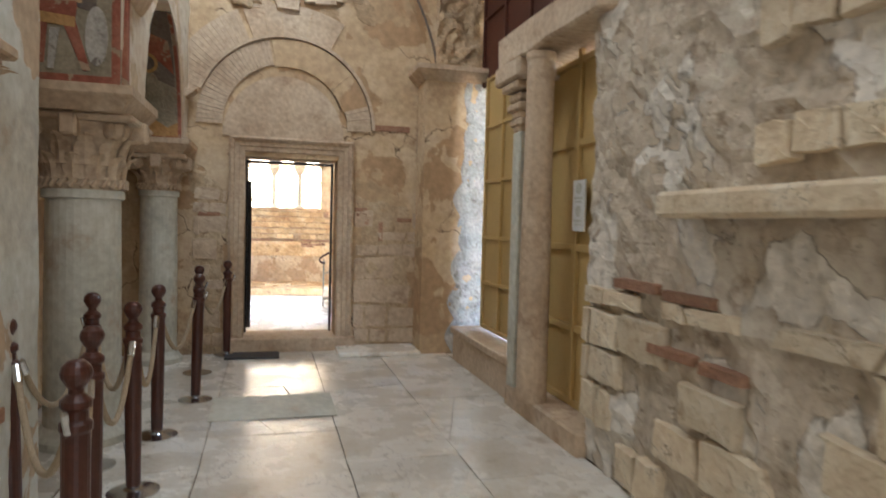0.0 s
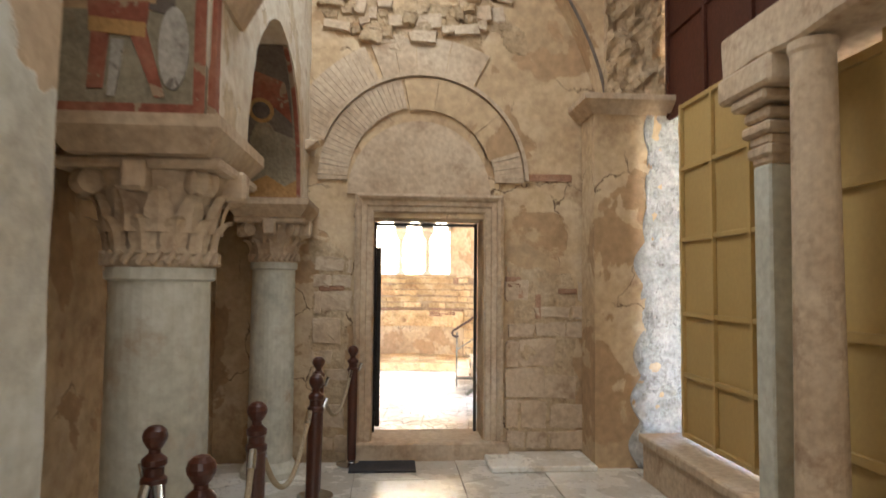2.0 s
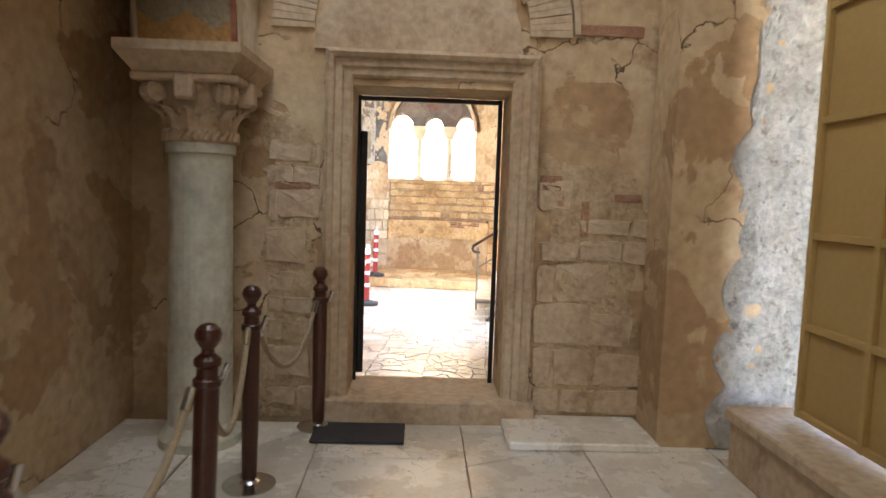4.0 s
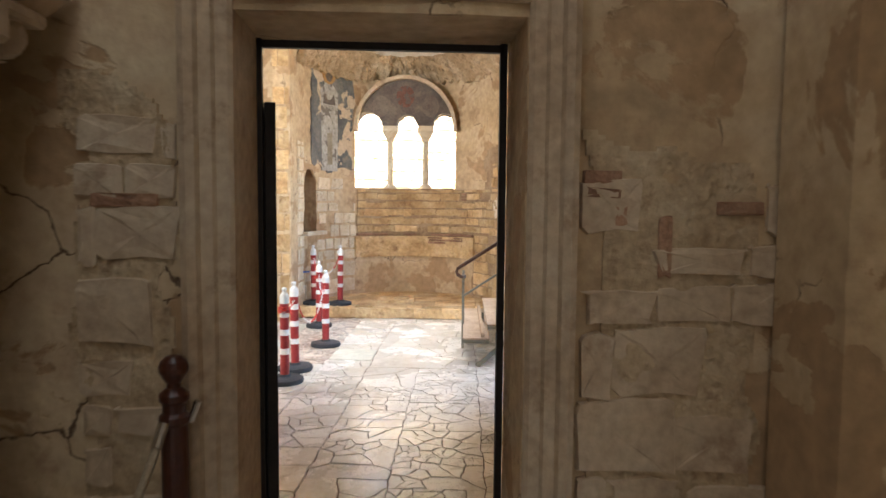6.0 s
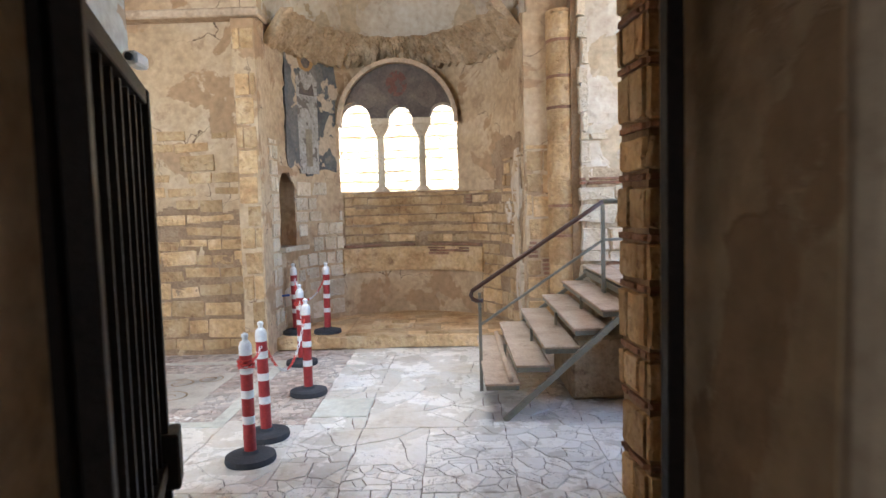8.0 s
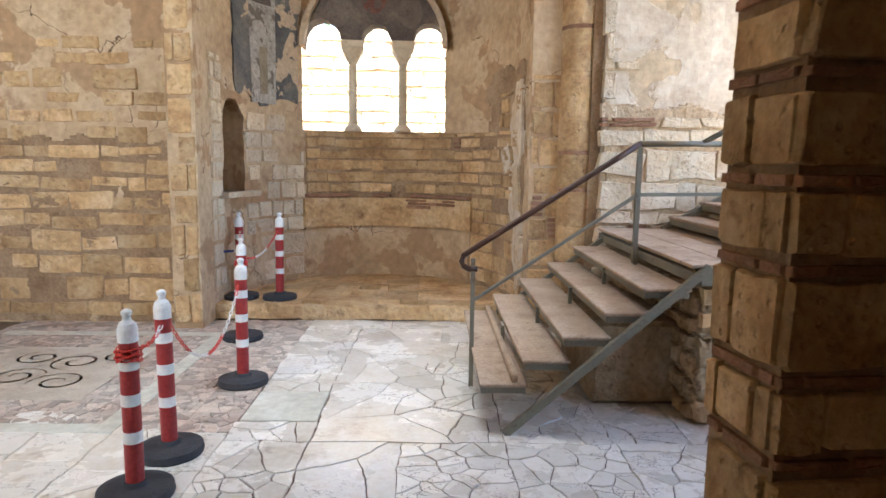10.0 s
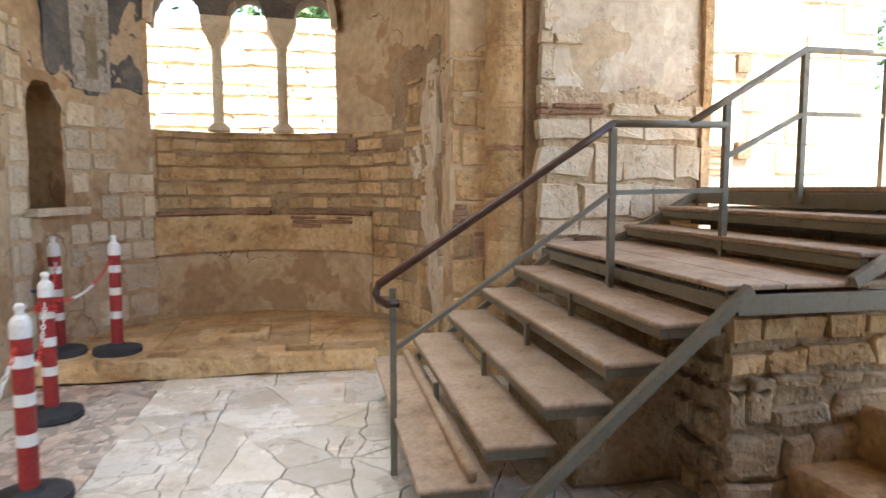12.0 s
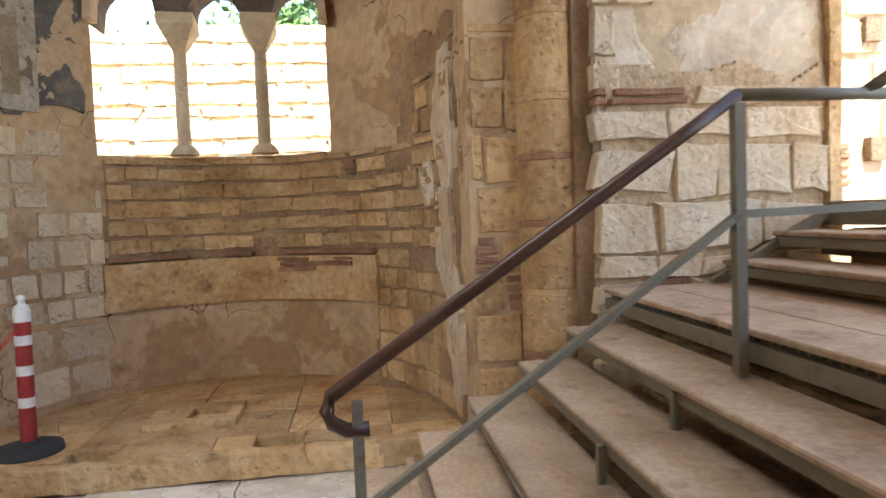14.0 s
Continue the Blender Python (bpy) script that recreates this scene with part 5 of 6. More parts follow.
def lay(parent, kind, place, u, v, w, h, proud, depth=0.08, unit=1.0, tilt=0.0, rnd=random, name="stone"):
    """One stone of width w and height h (metres), centred at (u, v) on the surface given by place()."""
    e = 0.02 / unit
    p = Vector(place(u, v, 0))
    du = (Vector(place(u + e, v, 0)) - Vector(place(u - e, v, 0))).normalized()
    nn = (Vector(place(u, v, 0.1)) - p).normalized()
    up = Vector((0, 0, 1)) if abs(nn.z) < 0.9 else Vector((0, 1, 0))
    if du.cross(up).dot(nn) > 0:
        du = -du
    m = Matrix((( -du.x, nn.x, up.x, 0), (-du.y, nn.y, up.y, 0), (-du.z, nn.z, up.z, 0), (0, 0, 0, 1)))
    ob = new(name, rnd.choice(BLOCKS[kind]))
    ob.parent = parent
    ob.matrix_world = Matrix.Translation(p + nn * (depth / 2 - proud)) @ m @ Matrix.Rotation(radians(tilt), 4, "Y") @ Matrix.Diagonal((w, depth, h, 1))
    return ob


def courses(parent, kind, place, u0, u1, v0, v1, hh, ww, proud=0.014, gap=0.014, unit=1.0, seed=1, skip=None, lose=0.0, wander=0.3, bricks=0.0):
    """Courses of stones over a rectangle of the surface; unit: metres for one step of u."""
    rnd = random.Random(seed)
    v = v0
    while v < v1 - 0.03:
        h = min(rnd.uniform(*hh), v1 - v)
        u = u0 - rnd.uniform(0, ww[0]) / unit
        while u < u1:
            w = rnd.uniform(*ww) / unit
            a, b = max(u, u0), min(u + w, u1)
            u += w
            if (b - a) * unit < 0.05 or rnd.random() < lose:
                continue
            hj = h * rnd.uniform(1 - wander * 0.3, 1.0)
            cu, cv = (a + b) / 2, v + h / 2 - (h - hj) * rnd.uniform(-0.4, 0.5)
            if skip and skip(cu, cv):
                continue
            brick = rnd.random() < bricks
            if brick:
                k = max(2, round(h / 0.05))
                for q in range(k):
                    bw = (b - a) * unit * rnd.uniform(0.75, 1.0) - gap
                    lay(parent, "brick", place, cu, v + h * (q + 0.5) / k, bw, h / k * 0.72, proud, 0.08, unit, rnd.uniform(-1.5, 1.5), rnd, "brick")
            else:
                lay(parent, kind, place, cu, cv, (b - a) * unit - gap, hj - gap, proud + rnd.uniform(-0.005, 0.007), 0.08, unit, rnd.uniform(-1.2, 1.2) * wander * 2, rnd)
        v += h


def backing(parent, place, u0, u1, v0, v1, step_u, seed, mat=None, proud=0.006, ragged=0.12, unit=1.0, fine=0.018):
    """Mortar bed with a ragged outline that shows between the stones."""
    def gone(u, v):
        e = min((u - u0) * unit, (u1 - u) * unit, v1 - v, v - v0 if ragged > 0.2 else 9.0)
        return e < ragged * (0.5 + 0.9 * noise.noise(Vector((u * unit * 4, v * 4, seed))))
    part("mortar", sheet(lambda u, v, d: place(u, v, d - proud), steps_of(u0, u1, step_u), steps_of(v0, v1, fine), 0.05, hole=gone, amp=0.008, seed=seed, scale=6.0, su=unit), mat or MORTAR, parent)


# door wall: stones right and left of the doorway, rubble above the arch
dw = on_y(7.4)
backing(WALL_DOOR, dw, 0.34, 1.06, 0.0, 1.75, 0.014, 1.0, BED, proud=0.012)
backing(WALL_DOOR, dw, -1.42, -1.0, 0.0, 1.92, 0.014, 2.0, BED, proud=0.012)
backing(WALL_DOOR, dw, -1.4, 0.55, 3.66, 4.34, 0.022, 2.5, RUBBLE, 0.012, ragged=0.3)
courses(WALL_DOOR, "frame", dw, 0.36, 1.12, 0.06, 1.62, (0.14, 0.3), (0.14, 0.46), 0.021, 0.012, seed=3, lose=0.12, wander=0.9, skip=lambda u, v: v > 1.45 and 0.58 < u < 0.85)
courses(WALL_DOOR, "frame", dw, -1.36, -1.02, 0.05, 1.78, (0.13, 0.3), (0.14, 0.34), 0.02, 0.012, seed=4, lose=0.1, wander=0.9)
rnd = random.Random(5)
laid = []
while len(laid) < 46:
    w, h = rnd.uniform(0.07, 0.26), rnd.uniform(0.06, 0.15)
    u = rnd.uniform(-1.28, 0.36)
    mid = 3.98 + 0.10 * math.sin(u * 4.0 + 0.6) - 0.22 * max(0.0, -u - 0.8)
    v = mid + rnd.uniform(-0.17, 0.17)
    clash = any(abs(u - a) < (w + c) * 0.5 and abs(v - b) < (h + d) * 0.5 for a, b, c, d in laid)
    if clash and rnd.random() > 0.01:
        continue
    laid.append((u, v, w, h))
    lay(WALL_DOOR, rnd.choice(("rubble", "frame", "rubble")), dw, u, v, w, h, rnd.uniform(0.02, 0.08), 0.1, tilt=rnd.uniform(-14, 14), rnd=rnd)
courses(WALL_DOOR, "frame", dw, -1.3, 0.9, 4.2, 5.15, (0.22, 0.34), (0.3, 0.8), 0.02, 0.014, seed=44, lose=0.12, wander=0.5, skip=lambda u, v: -1.4 < u < 0.02 and v > 4.42)
for x0, x1, z in ((0.36, 0.5, 1.585), (0.84, 1.02, 1.48), (-1.31, -1.08, 1.49)):
    lay(WALL_DOOR, "brick", dw, (x0 + x1) / 2, z, x1 - x0, 0.05, 0.022, name="brick")
lay(WALL_DOOR, "brick", dw, 0.66, 1.34, 0.05, 0.22, 0.024, name="brick")
for x, z, w, h in ((0.43, 1.53, 0.14, 0.035), (0.50, 1.45, 0.05, 0.07), (-1.2, 1.12, 0.035, 0.12)):
    lay(WALL_DOOR, "brick", dw, x, z, w, h, 0.021, tilt=3 * math.sin(x * 40), name="brick")
lay(WALL_DOOR, "brick", dw, 0.78, 2.52, 0.42, 0.07, 0.01, name="brick")
# blind arch: two rings of voussoirs and a smooth tympanum
ACX, ACZ = -0.41, 2.46
tagged(part("tympanum", prism([(ACX - 0.02 + 0.645 * math.cos(t), ACZ - 0.12 + 0.67 * math.sin(t)) for t in [math.pi * k / 24 for k in range(25)]], 7.375, 7.43), FRAME_STONE), "smooth stone tympanum over the door lintel", "tympanum", kind="structure")
VM = {}
for nm, r0, r1, n, y0 in (("in", 0.665, 0.93, 60, 7.366), ("out", 0.985, 1.31, 76, 7.38)):
    for k in range(n):
        t0, t1 = math.pi * (k + 0.04) / n, math.pi * (k + 0.96) / n
        left = k / n > (0.56 if nm == "in" else 0.5)
        if (nm == "in" and not left and k / n > 0.09) or (nm == "out" and (k / n < 0.62 or k / n > 0.93)):
            continue
        o = [(ACX + r * math.cos(t), ACZ + r * 1.02 * math.sin(t)) for r, t in ((r0, t0), (r1, t0), (r1, t1), (r0, t1))]
        part("voussoir", prism(o, y0 + 0.008 * ((k * 7) % 5) / 5, 7.43), FRAME_STONE, WALL_DOOR)
for t0, t1 in ((1.08, 1.36), (1.365, 1.62), (1.625, 1.78), (1.785, 1.94)):
    o = [(ACX + r * math.cos(t), ACZ + r * 1.02 * math.sin(t)) for r, t in [(0.985, t0 + (t1 - t0) * q / 4) for q in range(5)] + [(1.3, t1 - (t1 - t0) * q / 4) for q in range(5)]]
    part("voussoir", prism(o, 7.376, 7.43), FRAME_STONE, WALL_DOOR)
for t0, t1 in ((0.3, 0.72), (0.725, 1.05), (1.055, 1.4), (1.405, 1.75)):
    o = [(ACX + r * math.cos(t), ACZ + r * 1.02 * math.sin(t)) for r, t in [(0.64, t0 + (t1 - t0) * q / 4) for q in range(5)] + [(0.93, t1 - (t1 - t0) * q / 4) for q in range(5)]]
    part("voussoir", prism(o, 7.367, 7.43), PLASTER, WALL_DOOR)
rimo = [(ACX + 0.975 * math.cos(t), ACZ + 1.0 * math.sin(t)) for t in [0.02 + 2.75 * k / 30 for k in range(31)]]
rimi = [(ACX + 0.94 * math.cos(t), ACZ + 0.965 * math.sin(t)) for t in [0.02 + 2.75 * k / 30 for k in range(30, -1, -1)]]
tagged(part("arch_rim", prism(rimo + rimi, 7.34, 7.42), FRAME_STONE), "thin raised brick rim of the blind arch", "arch", kind="structure")
# rubble wall by the camera's start
wr = on_x(1.36, 1)
courses(WALL_RIGHT, "wild", wr, -0.6, 3.7, 0.0, 1.1, (0.16, 0.3), (0.15, 0.5), 0.05, 0.016, seed=6, lose=0.25, wander=0.7)
courses(WALL_RIGHT, "wild", wr, 0.2, 2.3, 1.7, 2.6, (0.16, 0.3), (0.2, 0.5), 0.055, 0.02, seed=7, lose=0.3, wander=0.7)
for y0, y1, z in ((2.5, 2.9, 1.12), (2.92, 3.35, 1.14), (2.3, 2.6, 0.82), (2.62, 3.0, 0.84)):
    lay(WALL_RIGHT, "brick", wr, (y0 + y1) / 2, z, y1 - y0, 0.055, 0.05, name="brick")
for y, z, w, h in ((2.95, 1.41, 0.12, 0.06), (2.78, 1.40, 0.1, 0.05), (3.0, 0.62, 0.16, 0.06)):
    lay(WALL_LEFT, "brick", on_x(-1.62, -1), y, z, w, h, 0.012, name="brick")
# apse masonry
UA = 0.0291
backing(WALL_APSE, apse, 2, 127, 0.9, 1.74, 1.0, 3.0, proud=0.012, ragged=0.03, unit=0.0291)
backing(WALL_APSE, apse, 2, 46, -0.2, 0.95, 1.0, 3.5, proud=0.012, ragged=0.03, unit=0.0291)
backing(WALL_APSE, apse, 2, 36, 1.7, 2.4, 1.6, 4.0, proud=0.014, unit=0.0291)
courses(WALL_APSE, "stone", apse, 8, 126, 0.99, 1.73, (0.12, 0.17), (0.13, 0.5), 0.034, 0.012, UA, 8, bricks=0.03, wander=0.9, lose=0.05)
courses(WALL_APSE, "stone", apse, 4, 44, 0.0, 0.98, (0.14, 0.2), (0.15, 0.34), 0.03, 0.010, UA, 9, lose=0.1)
courses(WALL_APSE, "stone", apse, 4, 26, 1.74, 2.12, (0.14, 0.18), (0.16, 0.3), 0.034, 0.016, UA, 10, lose=0.2)
# laid paler on the left, with the window's light put into the stone
courses(WALL_APSE, "pale", apse, 127, 157, 0.55, 1.9, (0.15, 0.22), (0.16, 0.36), 0.018, 0.018, UA, 11, lose=0.08)
courses(WALL_APSE, "pale", apse, 171, 180, 0.1, 2.4, (0.18, 0.26), (0.2, 0.3), 0.018, 0.018, UA, 12)
courses(WALL_APSE, "pale", apse, 127, 170, 0.0, 0.54, (0.24, 0.3), (0.3, 0.6), 0.012, 0.02, UA, 13, lose=0.15)
courses(WALL_APSE, "brick", apse, 44, 127, 0.935, 0.985, (0.05, 0.05), (0.18, 0.4), 0.075, 0.01, UA, 14, lose=0.12)
courses(WALL_APSE, "brick", apse, 52, 78, 0.80, 0.92, (0.04, 0.045), (0.1, 0.22), 0.09, 0.008, UA, 15, lose=0.25)
# pilasters
courses(PIL_L, "stone", in_room(on_y(-0.35)), -1.85, -1.61, -0.15, 3.6, (0.24, 0.36), (0.24, 0.3), 0.012, 0.012, seed=16, lose=0.15)
courses(PIL_R, "stone", in_room(on_y(-0.2)), 1.46, 1.74, -0.15, 2.2, (0.2, 0.3), (0.26, 0.3), 0.015, 0.016, seed=17, bricks=0.12)
# side walls
wl = in_room(on_y(-0.1))
backing(WALL_BL, wl, -4.6, -1.84, -0.2, 1.62, 0.06, 5.0, proud=0.012)
courses(WALL_BL, "stone", wl, -4.4, -1.87, -0.15, 1.5, (0.13, 0.27), (0.16, 0.5), 0.02, 0.004, seed=18, lose=0.08, wander=1.5)
courses(WALL_BL, "stone", wl, -3.6, -1.87, 1.5, 2.5, (0.14, 0.22), (0.18, 0.44), 0.014, 0.02, seed=19, lose=0.35, wander=1.2)
wb = in_room(on_y(-0.45))
backing(WALL_BR, wb, 2.04, 3.34, -0.2, 1.95, 0.03, 6.0, BED, proud=0.024)
courses(WALL_BR, "wild", wb, 2.03, 3.3, 0.2, 1.8, (0.1, 0.3), (0.14, 0.52), 0.05, 0.004, seed=20, bricks=0.05, wander=1.1)
courses(WALL_BR, "wild", wb, 2.03, 2.45, 1.75, 2.3, (0.18, 0.26), (0.2, 0.36), 0.025, 0.026, seed=21, lose=0.3)
courses(WALL_BR, "wild", wb, 2.02, 2.14, 2.3, 4.2, (0.16, 0.34), (0.12, 0.2), 0.02, 0.012, seed=71, lose=0.25)
wc = in_room(on_y(-0.05))
courses(WALL_CT, "pale", wc, 3.32, 5.2, 0.6, 3.0, (0.18, 0.3), (0.25, 0.55), 0.015, 0.02, seed=22, lose=0.25, bricks=0.06)
# dark blocks on the wall face paint the shade inside beam holes
for a, z in ((3.92, 2.2), (3.95, 1.5)):
    tagged(part("putlog_hole", boxed((a - 0.06, -0.1, z - 0.07), (a + 0.06, 0.1, z + 0.07), 0.0, ROOM), JOINT), "solid dark block standing for the shade in a beam hole", "beam hole", kind="structure")
courses(WALL_SL, "pale", on_x(-1.72, -1), 8.6, 10.38, -0.2, 2.2, (0.16, 0.26), (0.25, 0.5), 0.02, 0.02, seed=23)
# brick pier at the end of the passage
px, py = on_x(1.012, 1), on_y(10.012)
z = -0.2
rnd = random.Random(24)
while z < 3.6:
    h = rnd.uniform(0.2, 0.3)
    for place, u0, u1, ww in ((px, 10.02, 10.4, (0.2, 0.38)), (py, 1.0, 1.62, (0.25, 0.6))):
        courses(PIER, "stone", place, u0, u1, z, z + h, (h, h), ww, 0.025, 0.008, seed=int(z * 100) + 50, wander=0.6)
        courses(PIER, "brick", place, u0, u1, z + h, z + h + 0.05, (0.05, 0.05), (0.25, 0.36), 0.022, 0.012, seed=int(z * 100) + 51)
    z += h + 0.055
# rubble base under the landing
base = structure("rubble_base", boxed((2.16, -2.5, -0.3), (4.5, -0.6, 0.66), 0.02, ROOM), RUBBLE, "rubble masonry base under the stair landing", "masonry")
courses(base, "rubble", in_room(on_y(-2.5)), 2.16, 4.4, -0.2, 0.4, (0.09, 0.22), (0.1, 0.36), 0.035, 0.006, seed=25, wander=1.6)
courses(base, "wildstone", in_room(on_y(-2.5)), 2.16, 4.4, 0.4, 0.66, (0.12, 0.15), (0.16, 0.4), 0.04, 0.01, seed=26, wander=1.3)
courses(base, "rubble", in_room(on_x(2.16, 1)), -2.5, -0.6, -0.2, 0.68, (0.1, 0.16), (0.12, 0.24), 0.04, 0.025, seed=26, wander=0.8)
# solid blocks added so no bright ground shows between the upper steps
for a0, a1, z1 in ((2.8, 4.6, 0.84), (3.32, 4.6, 1.06)):
    tagged(part("rubble_step", boxed((a0, -2.5, 0.662 if a0 < 3 else 0.842), (a1, -0.6, z1), 0.01, ROOM), RUBBLE), "rubble block added to keep it dark under the upper steps", "masonry", kind="structure")
# wall outside the window
courses(WALL_OUT, "wild", in_room(on_y(3.92)), -3.2, 2.4, 0.9, 3.4, (0.12, 0.26), (0.18, 0.5), 0.03, 0.012, seed=27, wander=0.7)
# front blocks and slabs of the apse platform
plat = structure("platform_edge", boxed((-1.94, 0.06, -0.3), (1.5, 0.2, -0.13), 0, ROOM), MORTAR, "edge of the low apse platform", "step")
courses(plat, "wildstone", in_room(on_y(0.06)), -2.0, 1.5, -0.2, -0.03, (0.165, 0.17), (0.3, 0.6), 0.06, 0.01, seed=28, wander=0.1)
bm = bmesh.new()
for a, b in (((-0.5, 0.5, -0.06), (0.06, 0.6, 0.0)), ((-0.5, 0.82, -0.06), (0.06, 0.92, 0.0)), ((-0.5, 0.6, -0.06), (-0.26, 0.82, -0.002)), ((-0.02, 0.6, -0.06), (0.06, 0.82, -0.002)), ((-0.27, 0.6, -0.06), (-0.01, 0.82, -0.045))):
    box(bm, a, b, 0.006, ROOM)
tagged(part("altar_slab", bm, STONE), "raised worn stone slab with a square socket on the platform", "slab", kind="structure")

# ---- floors of separate slabs ----


def clip(poly, p, n):
    """Keep the side of the line through p that n points away from."""
    out = []
    for i in range(len(poly)):
        a, b = poly[i], poly[(i + 1) % len(poly)]
        da, db = (a[0] - p[0]) * n[0] + (a[1] - p[1]) * n[1], (b[0] - p[0]) * n[0] + (b[1] - p[1]) * n[1]
        if da <= 0:
            out.append(a)
        if (da < 0 < db) or (db < 0 < da):
            t = da / (da - db)
            out.append((a[0] + (b[0] - a[0]) * t, a[1] + (b[1] - a[1]) * t))
    return out


def shards(x0, y0, x1, y1, n, rnd):
    """Breaks a slab into n pieces."""
    box_ = [(x0, y0), (x1, y0), (x1, y1), (x0, y1)]
    if n < 2:
        return [box_]
    cx, cy = rnd.choice((x0, x1)), rnd.uniform(y0, y1)
    pts = []
    while len(pts) < n:
        # most breaks gather round one weak spot of the slab
        p = (rnd.gauss(cx, 0.28 * (x1 - x0)), rnd.gauss(cy, 0.28 * (y1 - y0))) if rnd.random() < 0.6 else (rnd.uniform(x0, x1), rnd.uniform(y0, y1))
        if x0 < p[0] < x1 and y0 < p[1] < y1:
            pts.append(p)
    cells = []
    for i, p in enumerate(pts):
        poly = box_
        for j, q in enumerate(pts):
            if i != j and poly:
                poly = clip(poly, ((p[0] + q[0]) / 2, (p[1] + q[1]) / 2), (q[0] - p[0], q[1] - p[1]))
        if len(poly) > 2:
            cells.append(poly)
    return cells


def slab_geometry(poly, gap, z, thick, rnd, jag=0.08, wave=0.012):
    """Vertices and faces of one slab, about its own middle."""
    fine = []
    for i, p in enumerate(poly):
        q = poly[(i + 1) % len(poly)]
        k = max(1, round(math.hypot(q[0] - p[0], q[1] - p[1]) / jag))
        fine += [(p[0] + (q[0] - p[0]) * t / k, p[1] + (q[1] - p[1]) * t / k) for t in range(k)]
    poly = []
    for x, y in fine:
        v = noise.noise_vector(Vector((x * 5, y * 5, 0.3))) * wave + noise.noise_vector(Vector((x * 17, y * 17, 4.0))) * wave * 0.6
        poly.append((x + v.x, y + v.y))
    gap *= 1 + 0.9 * noise.noise(Vector((poly[0][0] * 2, poly[0][1] * 2, 9.0)))
    cx, cy = sum(p[0] for p in poly) / len(poly), sum(p[1] for p in poly) / len(poly)
    tilt = (rnd.uniform(-0.006, 0.006), rnd.uniform(-0.006, 0.006))
    rings = []
    for k, zz in ((gap, -thick), (gap, -0.004), (gap + 0.0022, 0.0)):
        ring = []
        for p in poly:
            d = math.hypot(p[0] - cx, p[1] - cy) or 1
            f = max(0.2, (d - k) / d)
            x, y = (p[0] - cx) * f, (p[1] - cy) * f
            ring.append((x, y, zz + (x * tilt[0] + y * tilt[1] if zz > -thick else 0)))
        rings.append(ring)
    n = len(poly)
    faces = [tuple(2 * n + i for i in range(n))]
    for j in (0, 1):
        faces += [(j * n + i, j * n + (i + 1) % n, (j + 1) * n + (i + 1) % n, (j + 1) * n + i) for i in range(n)]
    return (cx, cy, z), [v for r in rings for v in r], faces


def lay_floor(parent, rects, mat, m, gap, z, limit, rnd, label, jag=0.08, wave=0.012, thick=0.03):
    """Slabs (x0, y0, x1, y1, pieces): the first pieces up to the limit are objects of their own, the rest one mesh."""
    count, verts, faces = 0, [], []
    for x0, y0, x1, y1, n in rects:
        for poly in shards(x0, y0, x1, y1, n, rnd):
            area = abs(sum(poly[i][0] * poly[(i + 1) % len(poly)][1] - poly[(i + 1) % len(poly)][0] * poly[i][1] for i in range(len(poly)))) / 2
            if area < 0.0006:
                continue
            at, vs, fs = slab_geometry(poly, gap * (1 if area > 0.01 else 0.7), z + rnd.uniform(-0.003, 0.003), thick, rnd, jag, wave)
            if count < limit:
                me = bpy.data.meshes.new("slab")
                me.from_pydata(vs, [], fs)
                me.materials.append(mat)
                ob = new("slab", me)
                ob.parent = parent
                ob.matrix_world = m @ Matrix.Translation(at)
                count += 1
            else:
                o = len(verts)
                verts += [tuple(m @ (Vector(at) + Vector(v))) for v in vs]
                faces += [tuple(o + i for i in f) for f in fs]
    if verts:
        me = bpy.data.meshes.new("slabs")
        me.from_pydata(verts, [], faces)
        me.materials.append(mat)
        ob = new("slabs", me)
        ob.parent = parent
        tagged(ob, label, kind="stuff")


rnd = random.Random(31)
rects = []
x = -1.6
hall_cols = (-1.62, -0.95, -0.1, 0.6, 1.36)
for c0, c1 in zip(hall_cols, hall_cols[1:]):
    y = -0.6 + rnd.uniform(0, 0.4)
    while y < 7.3:
        y1 = min(y + rnd.uniform(0.6, 1.15), 7.3)
        rects.append((c0, y, c1, y1, rnd.choice((1, 1, 2, 3))))
        y = y1
rects.append((-2.2, 3.5, -1.63, 7.3, 5))
rects.append((1.37, 4.98, 1.95, 7.0, 2))
lay_floor(FLOOR, rects, MARBLE, Matrix(), 0.003, 0.0, 300, rnd, "stone floor slabs", 0.15, 0.006)
tagged(part("platform_slab", boxed((0.16, 6.9, 0.0), (1.05, 7.39, 0.05), 0.01), MARBLE), "low stone slab beside the doorway", "slab", kind="structure")
tagged(part("grey_slab", boxed((-0.98, 4.85, 0.002), (-0.06, 5.5, 0.007), 0.002), GREY_MARBLE), "dark grey worn slab set in the hall floor", "slab", kind="structure")
tagged(part("door_mat", boxed((-1.0, 6.95, 0.002), (-0.45, 7.26, 0.02), 0.004), RUBBER), "grey ribbed mat before the door sill", "mat")

rects = []


def rows_between(lo, hi, h0, h1):
    edges = [lo]
    while edges[-1] < hi - h1:
        edges.append(edges[-1] + rnd.uniform(h0, h1))
    return list(zip(edges, edges[1:] + [hi]))


def slabs_between(lo, hi, w0, w1):
    return rows_between(lo, hi, w0, w1)


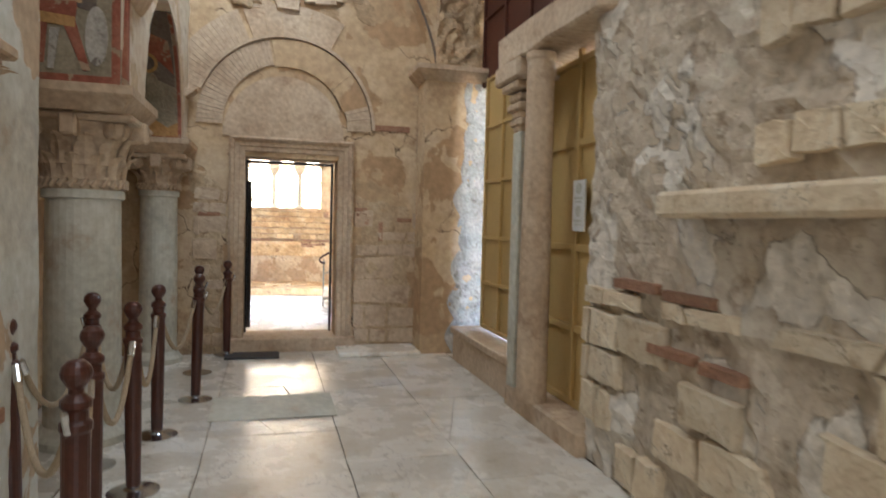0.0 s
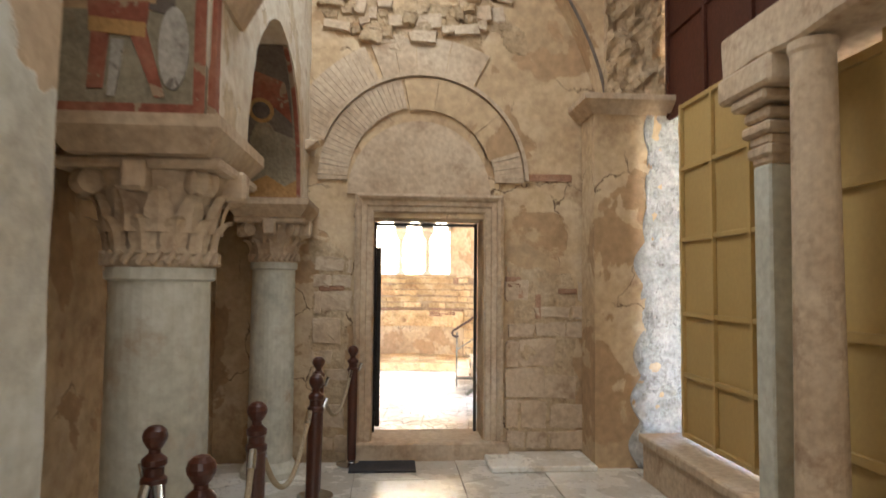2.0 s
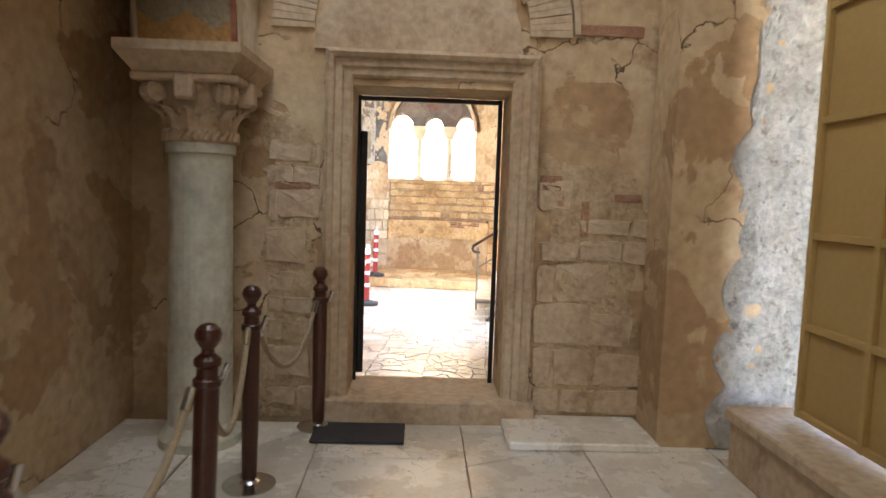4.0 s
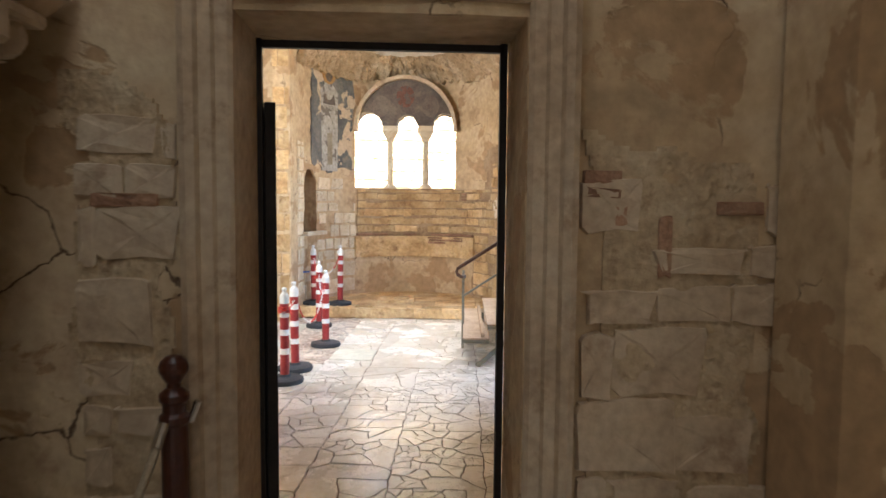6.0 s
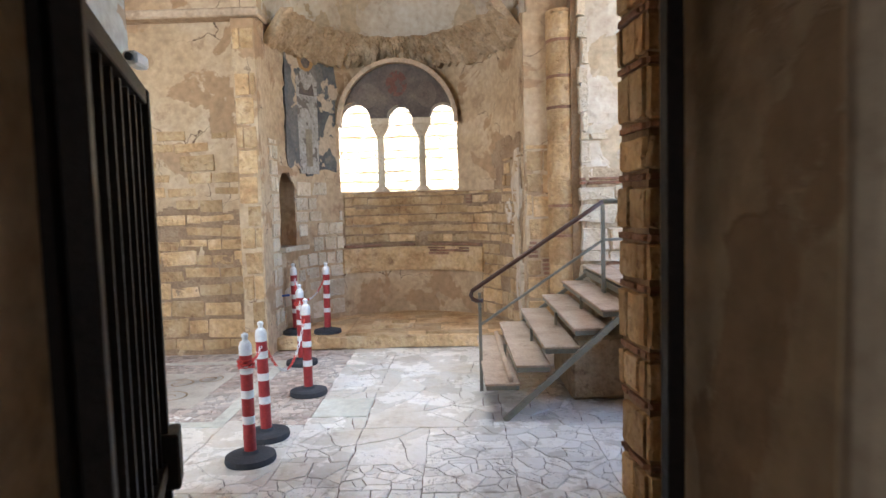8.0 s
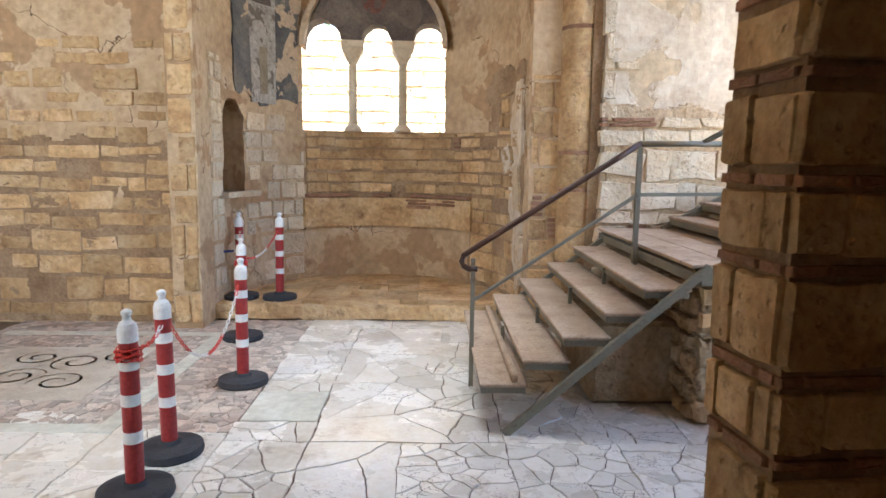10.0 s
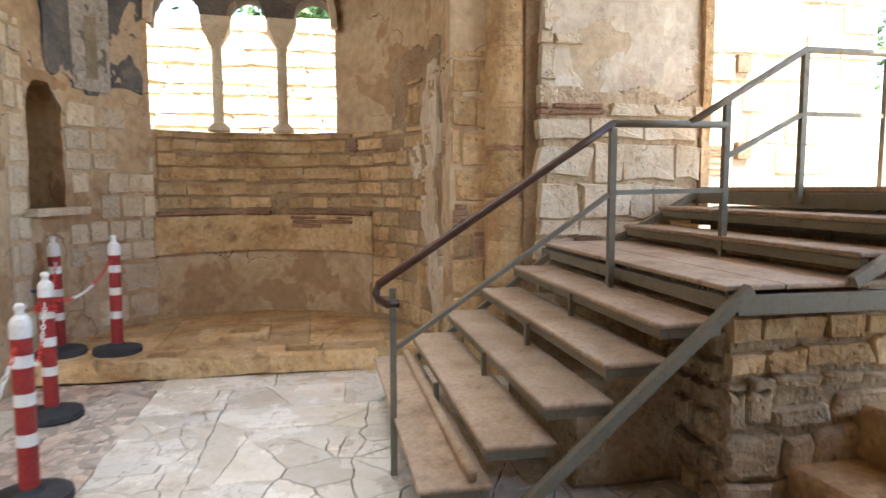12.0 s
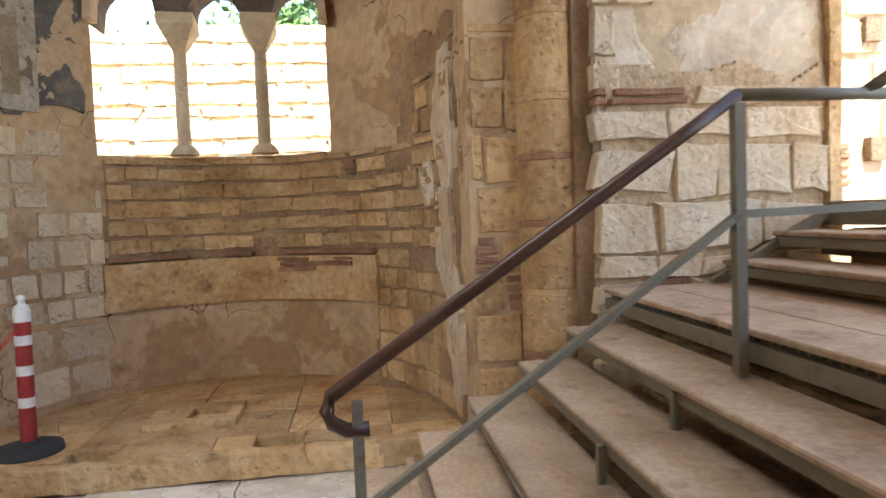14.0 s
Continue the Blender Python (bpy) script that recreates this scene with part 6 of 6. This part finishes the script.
for a, a1 in ((-0.63, -0.14), (-0.14, 0.38), (0.38, 0.97), (0.97, 1.6), (1.6, 2.35)):
    for b, b1 in rows_between(-6.7, -2.8, 0.34, 0.8):
        rects.append((a, b, a1, b1, (rnd.choice((2, 4, 8, 15)) if a1 < 0 else rnd.choice((3, 9, 16, 26)) if a1 < 0.9 else rnd.choice((12, 20, 30)))))
for b, b1 in ((-2.8, -2.52), (-2.0, -1.62), (-1.62, -1.15), (-1.15, -0.74)):
    rects.append((-0.63, b, -0.14, b1, rnd.choice((5, 8, 12))))
for b, b1 in rows_between(-2.8, -0.74, 0.42, 0.7):
    for a, a1 in slabs_between(0.97, 2.35, 0.4, 0.7):
        rects.append((a, b, a1, b1, rnd.choice((4, 9, 14))))
for a, a1 in slabs_between(-0.63, 2.35, 0.42, 0.8):
    rects.append((a, -0.74, a1, -0.3, rnd.choice((1, 2, 3))))
for a, a1 in slabs_between(-0.63, 2.35, 0.5, 0.9):
    rects.append((a, -0.3, a1, 0.03, 1))
rects.append((-0.14, -2.8, 0.97, -0.74, 34))
b = -6.7
for c0, c1 in ((-1.3, -0.63), (-2.0, -1.3), (-2.7, -2.0), (-3.4, -2.7)):
    b = -6.7
    while b < 0:
        b1 = min(b + rnd.uniform(0.5, 0.9), 0.0)
        if b < -2.7:
            rects.append((c0, b, c1, b1, rnd.choice((2, 6, 9))))
        b = b1
rects.sort(key=lambda r: (r[1] < -4.6, abs(r[0])))
lay_floor(FLOOR_BAY, rects, MARBLE, ROOM, 0.0045, FLOOR2, 300, rnd, "small broken pieces of the marble floor", 0.05, 0.02)
slab = tagged(part("plain_slab", boxed((-0.62, -2.51, FLOOR2 - 0.02), (-0.15, -2.01, FLOOR2 + 0.004), 0.004, ROOM), GREY_MARBLE), "smooth grey-brown square slab in the broken floor", "slab", kind="structure")
# pebble mosaic beside the slabs
PEB = surface("mosaic_pebble", [(0.34, 0.22, 0.17), (0.46, 0.38, 0.31), (0.60, 0.56, 0.49)], 1.4, 60, 0.5, 0.2, 0.5, vary=0.35)
PANEL = surface("pale_mosaic_panel", [(0.40, 0.34, 0.26), (0.52, 0.46, 0.37), (0.62, 0.57, 0.48)], 3.0, 90, 0.5, 0.3, 0.5, dark=(0.30, 0.20, 0.14), vary=0)
mrects = []
for i in range(9):
    for j in range(9):
        x0, y0 = -3.4 + i * 0.308, -2.68 + j * 0.297
        mrects.append((x0, y0, x0 + 0.308, y0 + 0.297, rnd.choice((26, 32, 40))))
lay_floor(FLOOR_BAY, mrects, PEB, ROOM, 0.003, FLOOR2, 0, rnd, "pebble and marble chip mosaic floor", 1.0, 0.0)
for a0, b0, a1, b1, mat in ((-3.3, -2.7, -1.42, -2.58, GREY_MARBLE), (-1.42, -2.7, -1.3, -0.5, GREY_MARBLE), (-2.9, -2.2, -1.75, -1.0, PANEL), (-3.3, -0.62, -1.42, -0.5, GREY_MARBLE)):
    tagged(part("mosaic_band", boxed((a0, b0, FLOOR2 - 0.01), (a1, b1, FLOOR2 + (0.004 if mat is PANEL else 0.005)), 0.001, ROOM), mat), "pale marble panel and border strip in the mosaic floor", "floor band", kind="structure")
# dark curling scrolls inlaid in the pale panel
for a, b, r, turn, hand in ((-2.1, -1.85, 0.2, 20, 1), (-2.45, -1.75, 0.19, 200, -1), (-2.2, -1.4, 0.2, 100, 1), (-2.55, -1.3, 0.17, 300, -1), (-1.95, -1.25, 0.14, 250, 1)):
    bm = bmesh.new()
    ins, outs = [], []
    for k in range(40):
        q = radians(turn + hand * 540 * k / 39)
        rr = r * (0.22 + 0.78 * k / 39)
        w = 0.005 + 0.006 * math.sin(math.pi * k / 39)
        for lst, e in ((ins, -w), (outs, w)):
            lst.append(bm.verts.new(room(a + (rr + e) * math.cos(q), b + (rr + e) * math.sin(q), FLOOR2 + 0.0065)))
    for k in range(39):
        bm.faces.new((ins[k], ins[k + 1], outs[k + 1], outs[k]))
    bmesh.ops.solidify(bm, geom=bm.faces[:], thickness=0.003)
    tagged(part("mosaic_scroll", bm, RUBBLE), "dark curling scroll set in the mosaic floor", "floor band", kind="structure")
prects = []
HOLES = ((-0.78, -0.52), (0.22, 0.5))
for a, a1 in ((-1.9, -1.3), (-1.3, -0.78), (-0.52, 0.0), (0.0, 0.22), (0.5, 1.0), (1.0, 1.48)):
    prects.append((a, 0.09, a1, 0.3, 1))
for a, a1 in HOLES:
    prects.append((a, 0.23, a1, 0.3, 1))
a = -1.9
while a < 1.45:
    a1 = min(a + rnd.uniform(0.4, 0.7), 1.48)
    b = 0.3
    while b < 1.8:
        b1 = b + rnd.uniform(0.35, 0.6)
        prects.append((a, b, a1, b1, rnd.choice((1, 2, 4))))
        b = b1
    a = a1
lay_floor(bpy.data.objects["step_apse"], prects, STONE, ROOM, 0.003, -0.045, 120, rnd, "stone paving of the platform", 0.12, 0.01, 0.085)
